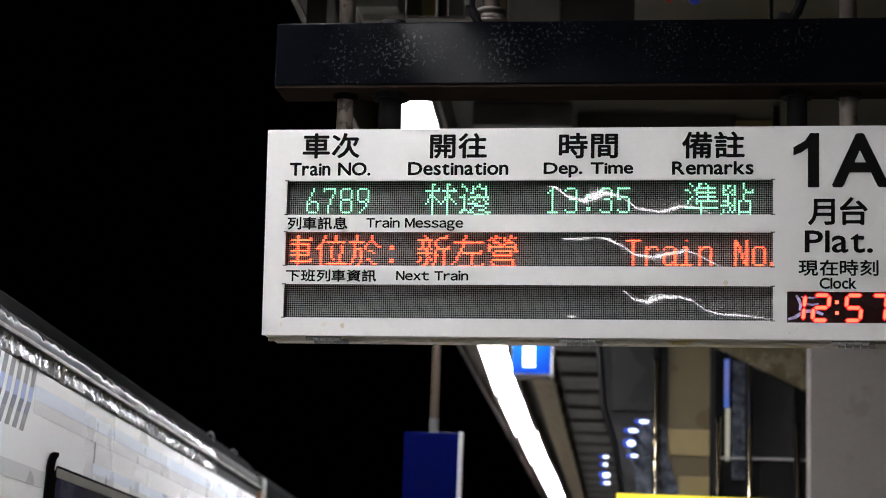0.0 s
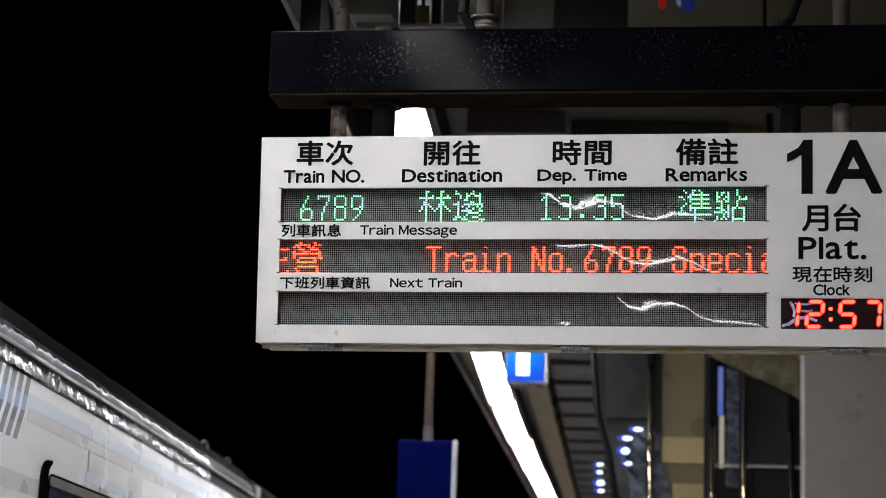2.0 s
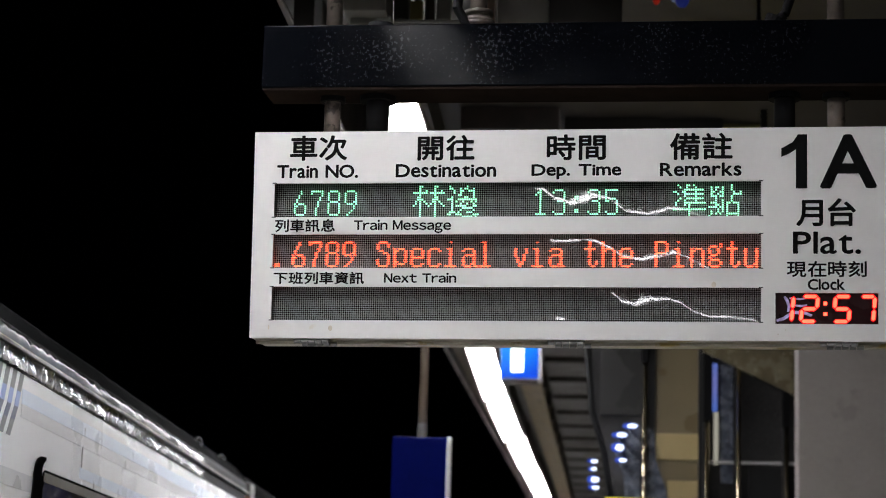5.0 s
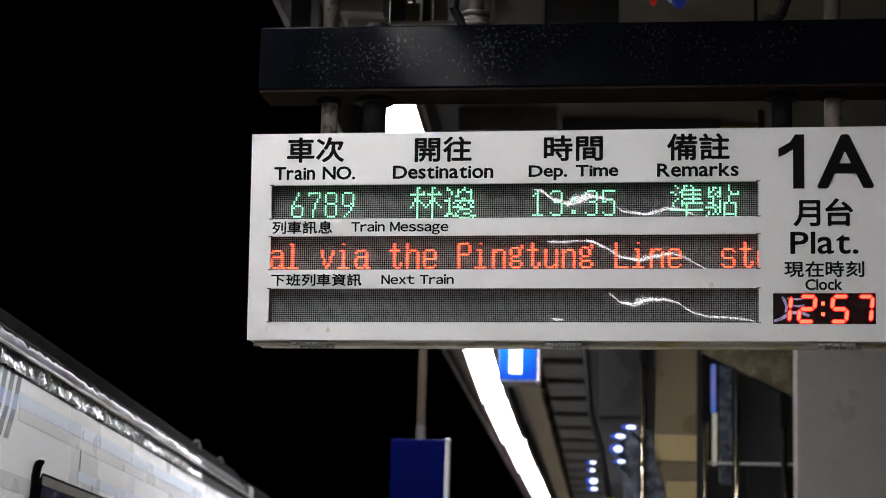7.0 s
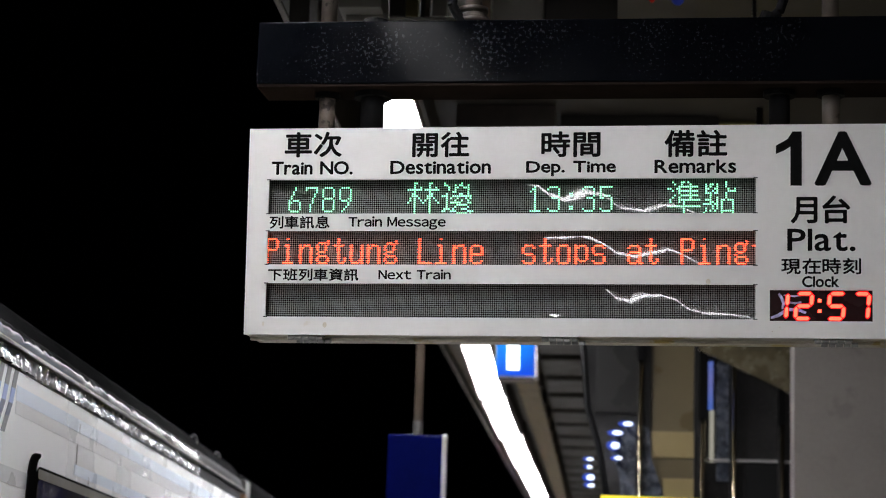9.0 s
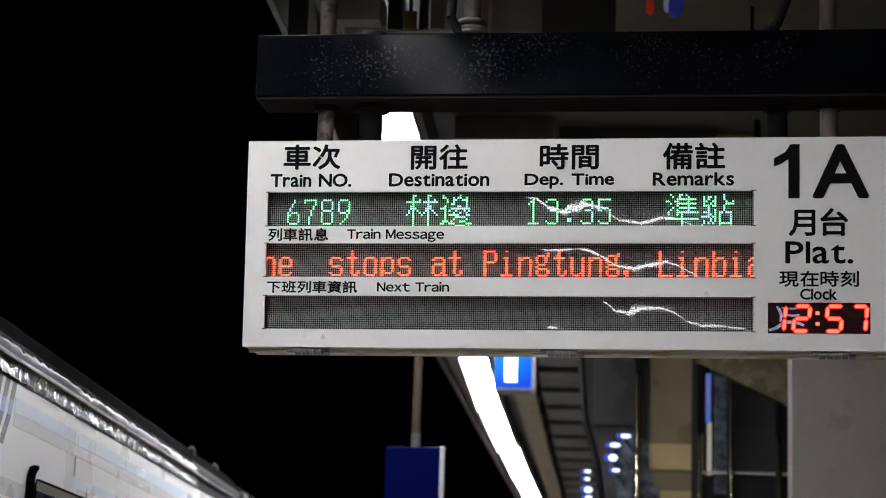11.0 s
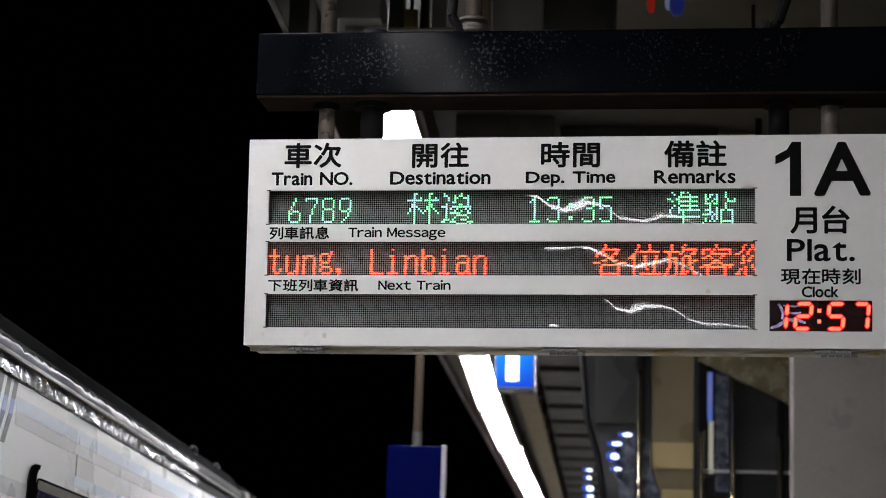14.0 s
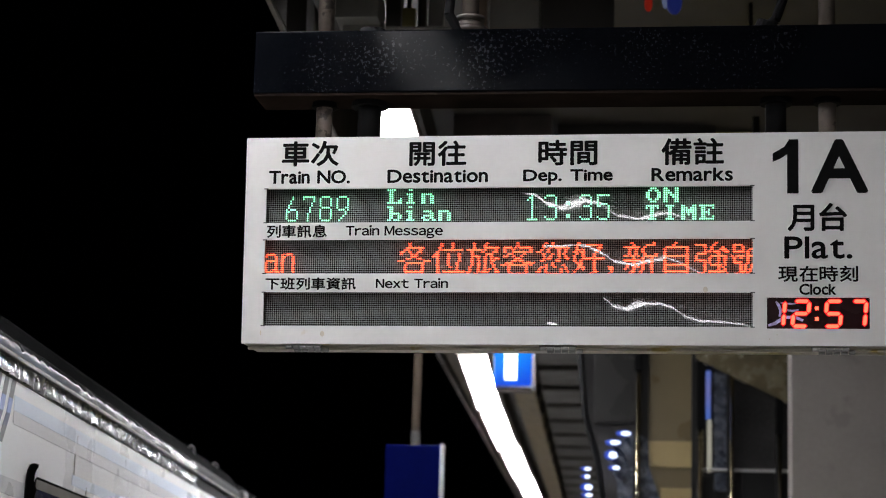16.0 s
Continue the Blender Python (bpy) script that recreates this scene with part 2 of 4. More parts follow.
def led_material():
    """Unlit dot matrix: small grey domes on a black board."""
    m = bpy.data.materials.new("dot_matrix")
    m.use_nodes = True
    nt = m.node_tree
    b = nt.nodes["Principled BSDF"]
    tc = nt.nodes.new("ShaderNodeTexCoord")
    mp = nt.nodes.new("ShaderNodeVectorMath")
    mp.operation = "SCALE"
    mp.inputs["Scale"].default_value = 1 / PITCH
    nt.links.new(tc.outputs["Object"], mp.inputs[0])
    fr = nt.nodes.new("ShaderNodeVectorMath")
    fr.operation = "FRACTION"
    nt.links.new(mp.outputs[0], fr.inputs[0])
    sub = nt.nodes.new("ShaderNodeVectorMath")
    sub.operation = "SUBTRACT"
    sub.inputs[1].default_value = (0.5, 0.5, 0.5)
    nt.links.new(fr.outputs[0], sub.inputs[0])
    flat = nt.nodes.new("ShaderNodeVectorMath")
    flat.operation = "MULTIPLY"
    flat.inputs[1].default_value = (1, 0, 1)
    nt.links.new(sub.outputs[0], flat.inputs[0])
    ln = nt.nodes.new("ShaderNodeVectorMath")
    ln.operation = "LENGTH"
    nt.links.new(flat.outputs[0], ln.inputs[0])
    rg = nt.nodes.new("ShaderNodeMapRange")
    rg.inputs[1].default_value, rg.inputs[2].default_value = 0.33, 0.43
    rg.inputs[3].default_value, rg.inputs[4].default_value = 1, 0
    nt.links.new(ln.outputs["Value"], rg.inputs[0])
    ns = nt.nodes.new("ShaderNodeTexNoise")
    ns.inputs["Scale"].default_value = 7
    nt.links.new(tc.outputs["Object"], ns.inputs["Vector"])
    mul = nt.nodes.new("ShaderNodeMath")
    mul.operation = "MULTIPLY"
    nt.links.new(rg.outputs[0], mul.inputs[0])
    sc = nt.nodes.new("ShaderNodeMapRange")
    sc.inputs[1].default_value, sc.inputs[2].default_value, sc.inputs[3].default_value, sc.inputs[4].default_value = 0.3, 0.7, 0.75, 1.0
    nt.links.new(ns.outputs[0], sc.inputs[0])
    nt.links.new(sc.outputs[0], mul.inputs[1])
    mix = nt.nodes.new("ShaderNodeMix")
    mix.data_type = "RGBA"
    mix.inputs[6].default_value, mix.inputs[7].default_value = (0.004, 0.004, 0.004, 1), (0.27, 0.27, 0.265, 1)
    nt.links.new(mul.outputs[0], mix.inputs[0])
    nt.links.new(mix.outputs[2], b.inputs["Base Color"])
    b.inputs["Roughness"].default_value = 0.05
    b.inputs["Specular IOR Level"].default_value = 0.3
    return m


DOTS = led_material()
GREEN = glow("green_dots", (0.34, 1.0, 0.56), 2.1)
RED = glow("red_dots", (1.0, 0.11, 0.045), 4.8)
CLOCKRED = glow("clock_segments", (1.0, 0.05, 0.026), 7.0)
CLOCKBACK = mat("clock_window", (0.012, 0.0008, 0.0016), 0.25, vary=0.2, spec=0.12)

CLOCKHALO = glow("clock_bloom", (1.0, 0.0, 0.012), 0.5)
VIOLETGLINT = mat("violet_reflection", (0.5, 0.45, 0.8), 0.25, vary=0.6, scale=60)

GLYPH = {   # eight dots wide, from the fourth row down
    "T": "fe10101010101010101010100", "r": "0000005c6240404040404040", "a": "0000003c42023e424242463b", "i": "1000003010101010101010" + "7c",
    "n": "0000005c6242424242424242", "N": "4262625252524a4a4a464642", "o": "0000003c424242424242423c", ".": "000000000000000000006060",
    "6": "080810102020" + "5c6242" + "42423c", "7": "7e4202040408080810101010", "8": "3c424242423c42424242423c", "9": "3c42424242463a0404081020",
    "1": "10305010101010101010107c", "3": "3c420202021c02020202423c", "5": "7e4040405c6202020202423c", ":": "000000181800000000181800",
    "S": "3c424240300c02024242423c", "p": "0000005c6242424242625c40", "e": "0000003c4242427e4040423c", "c": "0000003c424040404040423c",
    "l": "30101010101010101010107c", "v": "000000424242442424281810", "t": "1010107c101010101012120c", "h": "4040405c6242424242424242",
    "P": "7c424242427c404040404040", "g": "00023a4444443840" + "3c42423c", "u": "000000424242424242424" + "63a", "L": "40404040404040404040407e",
    "s": "0000003c4240403c0202423c", ",": "00000000000000000060602040", "b": "4040405c62424242424262" + "5c",
}
SMALL = {   # eight by eight
    "L": "f0606060626" + "6fe00", "i": "30007030303078" + "00", "n": "0000f8cccccccc00", "b": "e060607c6666dc00", "a": "0000780c7ccc7600", "O": "386cc6c6c66c3800",
    "N": "c6e6f6decec6c600", "T": "fcb4303030307800", "I": "7830303030307800", "M": "c6eefefed6c6c600", "E": "fe6268786862fe00", " ": "0000000000000000",
}


TEXT = {}


def text_mesh(body):
    """The outlines of a line of text in the built-in font, as triangles: points and index triples."""
    if body in TEXT:
        return TEXT[body]
    c = bpy.data.curves.new("lettering", "FONT")
    c.body, c.resolution_u = body, 3
    ob = new("lettering", c)
    bpy.context.view_layer.update()
    me = bpy.data.meshes.new_from_object(ob.evaluated_get(bpy.context.evaluated_depsgraph_get()))
    bpy.data.objects.remove(ob)
    bpy.data.curves.remove(c)
    me.calc_loop_triangles()
    pts = np.array([v.co[:2] for v in me.vertices])
    tri = np.array([t.vertices[:] for t in me.loop_triangles])
    bpy.data.meshes.remove(me)
    TEXT[body] = (pts, tri)
    return pts, tri


CHARS = {}
TREES = "0000183010201224fefe102030303870546852a491221020102010201020" + "1020"


def cjk_dots(ch, n=16, cut=0.42):
    """A character as lit dots on a grid, (column, row from the top)."""
    if ch in CHARS:
        return CHARS[ch]
    if ch == "林":
        CHARS[ch] = [(c, r) for r in range(16) for c in range(16) if int(TREES[4 * r:4 * r + 4], 16) >> (15 - c) & 1]
        return CHARS[ch]
    pts, tri = text_mesh(ch)
    lo, hi = pts.min(0), pts.max(0)
    side = max(hi - lo)
    k = 4
    cells = n - 1
    g = (np.arange(cells * k) + 0.5) / (cells * k)
    gx, gy = np.meshgrid(lo[0] + (hi[0] - lo[0]) / 2 + (g - 0.5) * side, lo[1] + (hi[1] - lo[1]) / 2 + (g - 0.5) * side)
    inside = np.zeros(gx.shape, bool)
    for a, b, c in pts[tri]:
        d1 = (gx - b[0]) * (a[1] - b[1]) - (a[0] - b[0]) * (gy - b[1])
        d2 = (gx - c[0]) * (b[1] - c[1]) - (b[0] - c[0]) * (gy - c[1])
        d3 = (gx - a[0]) * (c[1] - a[1]) - (c[0] - a[0]) * (gy - a[1])
        inside |= ((d1 >= 0) & (d2 >= 0) & (d3 >= 0)) | ((d1 <= 0) & (d2 <= 0) & (d3 <= 0))
    cover = inside.reshape(cells, k, cells, k).mean((1, 3))
    # thin every stroke to one dot: keep the ridges of the coverage
    p = np.pad(cover, 1)
    across = (cover >= p[1:-1, :-2]) & (cover > p[1:-1, 2:])
    along = (cover > p[:-2, 1:-1]) & (cover >= p[2:, 1:-1])
    keep = ((cover > cut) & (across | along)) | (cover > 0.8)
    CHARS[ch] = [(int(i), int(cells - j)) for j, i in zip(*np.nonzero(keep))]
    return CHARS[ch]


def hex_dots(code, top):
    rows = [int(code[i:i + 2].ljust(2, "0"), 16) for i in range(0, len(code), 2)]
    return [(c, top + r) for r, bits in enumerate(rows) for c in range(8) if bits >> (7 - c) & 1]


def line_dots(text):
    """All lit dots of a line of text and its width in dots."""
    out, at = [], 0
    for ch in text:
        if ord(ch) > 255:
            out += [(at + c, r) for c, r in cjk_dots(ch)]
            at += 16
        else:
            if ch != " ":
                out += [(at + c, r) for c, r in hex_dots(GLYPH[ch], 3)]
            at += 8
    return out, at


def dot_mesh(bm, x, z, r):
    """One lit dot: a low dome."""
    ring = [bm.verts.new((x + r * math.cos(a), 0, z + r * math.sin(a))) for a in (math.pi / 4 * k for k in range(8))]
    tip = bm.verts.new((x, -0.0012, z))
    for i in range(8):
        bm.faces.new((ring[i], ring[(i + 1) % 8], tip))


def dots_part(name, dots, x, top, material, parent, label="", r=0.42):
    bm = bmesh.new()
    for c, row in dots:
        dot_mesh(bm, (c + 0.5) * PITCH, -(row + 0.5) * PITCH, PITCH * r)
    ob = part(name, bm, material, parent, label)
    ob.location = (x, 0.0185, top)
    return ob


def tall(p, ch):
    """Small letters with their bodies drawn up, as in a heavy grotesque."""
    if not ch.islower() or ch == "i":
        return p
    y = p[:, 1]
    return np.stack([p[:, 0], np.where(y <= 0, y, np.where(y < 0.46, y * 1.13, 0.52 + (y - 0.46) * 0.727))], 1)


def word(body, grotesk=False):
    """Outlines of a word: sans-serif forms of each letter, set side by side."""
    pts, tri, at = [], [], 0.0
    for ch in body:
        if ch == " ":
            at += 0.36
            continue
        wide = ord(ch) > 255
        p, t = text_mesh(ch if wide or grotesk else chr(ord(ch) + 0xFEE0))
        p = tall(p, ch) if grotesk else p
        lo, hi = p[:, 0].min(), p[:, 0].max()
        gap = 0.1 if wide else 0.075
        if wide:
            lo, hi = lo - 0.5 * max(0, 0.9 - (hi - lo)), hi + 0.5 * max(0, 0.9 - (hi - lo))
        pts.append(p + np.array([at - lo, 0]))
        tri.append(t)
        at += hi - lo + gap
    return pts, tri


def lettering(body, x0, x1, z0, z1, parent, bold=0.0, grotesk=False):
    """Printed black letters, fitted to a rectangle of the face; bold ones are struck several times, a hair apart."""
    letters, triangles = word(body, grotesk)
    size = bold
    lo, hi = np.concatenate(letters).min(0), np.concatenate(letters).max(0)
    strikes = [(0, 0)] + ([(math.cos(a) * size, math.sin(a) * size) for a in (math.pi / 4 * k for k in range(8))] if size else [])
    for pts, tri in zip(letters, triangles):
        pts = (pts - lo) / (hi - lo) * np.array([x1 - x0 - 2 * size, z1 - z0 - 2 * size]) + np.array([x0 + size, z0 + size])
        verts, faces = [], []
        for k, (dx, dz) in enumerate(strikes):
            faces += [tuple(int(i) + len(verts) for i in t) for t in tri]
            verts += [(x + dx, -0.0012 - 0.00003 * k, z + dz) for x, z in pts]
        me = bpy.data.meshes.new("letter")
        me.from_pydata(verts, [], faces)
        me.materials.append(INK)
        ob = new("letter", me)
        ob.parent = parent
        tagged(ob, "black printed letter")


def figure_one(x0, x1, z0, z1, parent):
    """The heavy figure one: a stem with a sloping flag."""
    w, h = x1 - x0, z1 - z0
    ring = [(0.56, 0), (1, 0), (1, 1), (0.64, 1), (0.45, 0.86), (0.0, 0.74), (0.0, 0.585), (0.3, 0.64), (0.56, 0.72)]
    bm = bmesh.new()
    f = bm.faces.new([bm.verts.new((x0 + w * x, -0.0012, z0 + h * z)) for x, z in ring])
    bmesh.ops.triangulate(bm, faces=[f])
    return part("letter", bm, INK, parent, "black printed figure one")


def face_plate(parent):
    """The white front sheet with its four windows cut through."""
    xs = sorted({0, PX0, PX1, CLOCK[0], CLOCK[1], W})
    zs = sorted({0, H, CLOCK[2], CLOCK[3], *[z for p in PANELS for z in p]})
    holes = [(PX0, PX1, *p) for p in PANELS] + [CLOCK]
    bm = bmesh.new()
    v = {(x, z): bm.verts.new((x, 0, z)) for x in xs for z in zs}
    for i in range(len(xs) - 1):
        for j in range(len(zs) - 1):
            mx, mz = (xs[i] + xs[i + 1]) / 2, (zs[j] + zs[j + 1]) / 2
            if not any(a < mx < b and c < mz < d for a, b, c, d in holes):
                bm.faces.new((v[xs[i], zs[j]], v[xs[i + 1], zs[j]], v[xs[i + 1], zs[j + 1]], v[xs[i], zs[j + 1]]))
    r = bmesh.ops.extrude_face_region(bm, geom=bm.faces[:])
    bmesh.ops.translate(bm, verts=[e for e in r["geom"] if isinstance(e, bmesh.types.BMVert)], vec=(0, 0.009, 0))
    bmesh.ops.delete(bm, geom=[q for q in bm.verts if not q.link_faces], context="VERTS")
    bmesh.ops.recalc_face_normals(bm, faces=bm.faces[:])
    return part("front_sheet", bm, WHITE, parent, "white painted front sheet")


EYE = BOARD.inverted() @ Vector((0.003, 0.012, 1.635))
LAMP_AT = BOARD.inverted() @ Vector((-1.165, 0, 4.21))
LAMP_WAY = BOARD.inverted().to_3x3() @ Vector((0, 1, 0))


def crest_lean(x, z):
    """How far the skin must lean at its crest to mirror the row of strip lights to somebody on the platform."""
    p = Vector((x, 0.03, z))
    plane = (LAMP_AT - p).cross(LAMP_WAY)
    view = p - EYE

    def miss(lean):
        n = Vector((0, 1, lean)).normalized()
        return (view - 2 * view.dot(n) * n).dot(plane)

    lo, hi = -0.35, 0.35
    for _ in range(30):
        mid = (lo + hi) / 2
        if miss(lo) * miss(mid) <= 0:
            hi = mid
        else:
            lo = mid
    return (lo + hi) / 2


def dot_panel(parent, z0, z1, crest, blisters, phase):
    """A dot matrix under a glossy skin that sags in waves along the given crest, with blisters at its lower edge."""
    nx, nz = 420, 36
    xs = PX0 - 0.012 + (PX1 - PX0 + 0.024) * np.arange(nx + 1) / nx
    cx, cz = np.array(crest).T
    line = np.interp(xs, cx, cz)
    for _ in range(4):
        line[1:-1] = (line[:-2] + 2 * line[1:-1] + line[2:]) / 4
    line = np.where(xs < cx[0], np.minimum(cz[0] + 0.5 * (cx[0] - xs), z1 + 0.03), line)
    line = np.where(xs > cx[-1], np.maximum(cz[-1] - 0.5 * (xs - cx[-1]), z0 - 0.03), line)
    lean = np.array([crest_lean(x, c) for x, c in zip(xs, line)])
    for _ in range(6):
        lean[1:-1] = (lean[:-2] + 2 * lean[1:-1] + lean[2:]) / 4
    still = int(np.searchsorted(xs, cx[0] - 0.02))      # from there on the skin keeps one shape
    line[:still], lean[:still] = line[still], lean[still]
    rise = np.cumsum(lean * np.gradient(line))      # keeps the crest level along its run
    rise -= rise.max()
    steep, wide = 0.08, 0.036
    bm = bmesh.new()
    grid = []
    for x, c, a, g in zip(xs, line, lean, rise):
        col = []
        for j in range(nz + 1):
            z = z0 - 0.006 + (z1 - z0 + 0.012) * j / nz
            h = g + a * (z - c) - steep * wide * math.log(math.cosh((z - c) / wide))
            h += sum(0.0016 * math.exp(-((x - u) / 0.032) ** 2 - ((z - z0 - 0.004) / 0.011) ** 2) for u in blisters)
            h += 0.00005 * math.sin(41 * x + phase) * math.sin(70 * (z - z0) + phase)
            col.append(bm.verts.new((x - PX0, 0.031 - min(h, 0.011), z - z0)))
        grid.append(col)
    for p, q in zip(grid, grid[1:]):
        for j in range(nz):
            bm.faces.new((p[j], q[j], q[j + 1], p[j + 1]))
    ob = part("dot_panel", bm, DOTS, parent, "grey unlit dot matrix under a wavy glossy skin", smooth=True)
    ob.location = (PX0, 0, z0)
    return ob


def hinge(parent, x):
    h = part("hinge", B(x - 0.052, x + 0.052, 0.012, 0.03, -0.0045, -0.0005, 0.001), HINGE, parent, "small steel hinge")
    for row, (dx, y, z) in enumerate(((0, 0.014, -0.0075), (0.018, 0.045, -0.0135))):
        for k in range(5):
            part("knuckle", C(0.0065, (x + dx - 0.05 + k * 0.0202, y, z), (x + dx - 0.05 + k * 0.0202 + 0.0175, y, z), 10), HINGE, h)


SEGMENTS = {"1": "bc", "2": "abged", "5": "afgcd", "7": "abc"}


def clock_digit(parent, ch, x, z, w, h):
    """A leaning seven-segment figure, each bar a pointed tablet."""
    t, lean = 0.0092, 0.09
    half = h / 2
    bars = {"a": (0, h, w, h), "g": (0, half, w, half), "d": (0, 0, w, 0), "f": (0, half, 0, h), "b": (w, half, w, h), "e": (0, 0, 0, half), "c": (w, 0, w, half)}
    bm = bmesh.new()
    for s in SEGMENTS[ch]:
        x0, z0, x1, z1 = bars[s]
        d = Vector((x1 - x0, z1 - z0)).normalized()
        n = Vector((-d.y, d.x)) * t / 2
        p, q = Vector((x0, z0)) + d * 0.0022, Vector((x1, z1)) - d * 0.0022
        out = [p, p + d * t / 2 + n, q - d * t / 2 + n, q, q - d * t / 2 - n, p + d * t / 2 - n]
        vs = [bm.verts.new((x + c.x + lean * (c.y - half), 0, z + c.y)) for c in out]
        bm.faces.new(vs[::-1])
    bmesh.ops.solidify(bm, geom=bm.faces[:], thickness=0.001)
    digit = part("clock_digit", bm, CLOCKRED, parent, "glowing red clock figure")
    digit.location.y = 0.0100
    # wider glowing red tablets behind the bars, added as their bloom
    bm = bmesh.new()
    for s in SEGMENTS[ch]:
        x0, z0, x1, z1 = bars[s]
        d = Vector((x1 - x0, z1 - z0)).normalized()
        n = Vector((-d.y, d.x)) * t * 0.75
        p, q = Vector((x0, z0)) - d * 0.002, Vector((x1, z1)) + d * 0.002
        out = [p, p + d * t * 0.75 + n, q - d * t * 0.75 + n, q, q - d * t * 0.75 - n, p + d * t * 0.75 - n]
        bm.faces.new([bm.verts.new((x + c.x + lean * (c.y - half), 0.0008, z + c.y)) for c in out][::-1])
    part("red_bloom", bm, CLOCKHALO, digit, "red bloom added round the figure")
    return digit


def film_reflection(parent):
    """Crumpled ribbons in a corner of the clock window, violet paint for a reflection in loose film."""
    for path, w in (([(1.466, 0.056), (1.485, 0.062), (1.51, 0.079), (1.54, 0.078), (1.56, 0.070)], 0.009), ([(1.487, 0.122), (1.494, 0.112), (1.500, 0.096), (1.497, 0.08)], 0.008), ([(1.50, 0.118), (1.53, 0.115), (1.548, 0.118)], 0.005), ([(1.505, 0.1), (1.53, 0.096), (1.548, 0.099)], 0.006)):
        bm = bmesh.new()
        rows = []
        for i, (x, z) in enumerate(path):
            (xa, za), (xb, zb) = path[max(i - 1, 0)], path[min(i + 1, len(path) - 1)]
            d = Vector((xb - xa, zb - za)).normalized()
            k = w * (0.35 if i in (0, len(path) - 1) else 0.5)
            rows.append([bm.verts.new((x - d.y * k * j, -0.0004 * (1 - j * j), z + d.x * k * j)) for j in (-1, 0, 1)])
        for p, q in zip(rows, rows[1:]):
            for j in (0, 1):
                bm.faces.new((p[j], p[j + 1], q[j + 1], q[j]))
        bmesh.ops.recalc_face_normals(bm, faces=bm.faces[:])
        part("film_reflection", bm, VIOLETGLINT, parent, "violet reflection painted as loose film", smooth=True).location.y = 0.0112


def board():
    b = empty("departure_board", BOARD, "white hanging platform departure board with lit dot panels", "sign")
    face_plate(b)
    bm = bmesh.new()
    box(bm, 0.003, W - 0.003, 0.010, D, 0.001, 0.006)
    for q in bm.verts:
        if q.co.y > 0.1:
            q.co.z -= 0.011
    box(bm, 0.003, W - 0.003, 0.010, D, H - 0.006, H - 0.001)
    box(bm, 0.003, 0.008, 0.010, D, 0.0065, H - 0.0065)
    box(bm, W - 0.008, W - 0.003, 0.010, D, 0.0065, H - 0.0065)
    box(bm, 0.0085, W - 0.0085, D - 0.006, D - 0.001, 0.0065, H - 0.0065)
    part("case", bm, CASE, b, "beige stained steel case with yellow reflections painted as spots")
    part("bottom_rail", B(0.004, W - 0.004, 0.06, 0.075, -0.012, -0.0035, 0.001), CASE, b)
    for z0, z1 in PANELS:
        for x in (PX0, PX1):
            for z in (z0, z1):
                part("corner_tape", B(x - 0.006, x + 0.006, -0.0006, 0.0004, z - 0.0015, z + 0.0015), BLACKPLASTIC, b, "dark worn window corner")
    p = part("clock_window", B(CLOCK[0] - 0.003, CLOCK[1] + 0.003, 0.0115, 0.018, CLOCK[2] - 0.003, CLOCK[3] + 0.003), CLOCKBACK, b, "dark red clock window")
    dot_panel(b, *PANELS[0], [(0.767, 0.44), (0.822, 0.424), (0.858, 0.397), (0.899, 0.385), (0.963, 0.405), (1.008, 0.396), (1.053, 0.362), (1.116, 0.353), (1.169, 0.367), (1.205, 0.367), (1.245, 0.352)], (), 0.3)
    dot_panel(b, *PANELS[1], [(0.828, 0.294), (0.851, 0.283), (0.892, 0.281), (0.937, 0.287), (0.973, 0.278), (1.009, 0.26), (1.045, 0.237), (1.099, 0.226), (1.144, 0.235), (1.188, 0.246), (1.224, 0.233), (1.273, 0.206)], (), 1.7)
    dot_panel(b, *PANELS[2], [(0.979, 0.149), (1.01, 0.14), (1.046, 0.111), (1.082, 0.104), (1.127, 0.116), (1.171, 0.118), (1.207, 0.107), (1.242, 0.083), (1.286, 0.069), (1.339, 0.066), (1.401, 0.061)], (0.223, 0.446, 0.637, 0.862, 1.011), 4.1)
    # unseen plate added to keep the parked dots' glow inside the case
    part("glow_baffle", B(0.0095, 1.88, 0.074, 0.078, 0.008, H - 0.008), BLACKPLASTIC, b, "unseen black plate added to block the parked dots' glow")
    for x in (0.176, 0.893, 1.633):
        hinge(b, x)
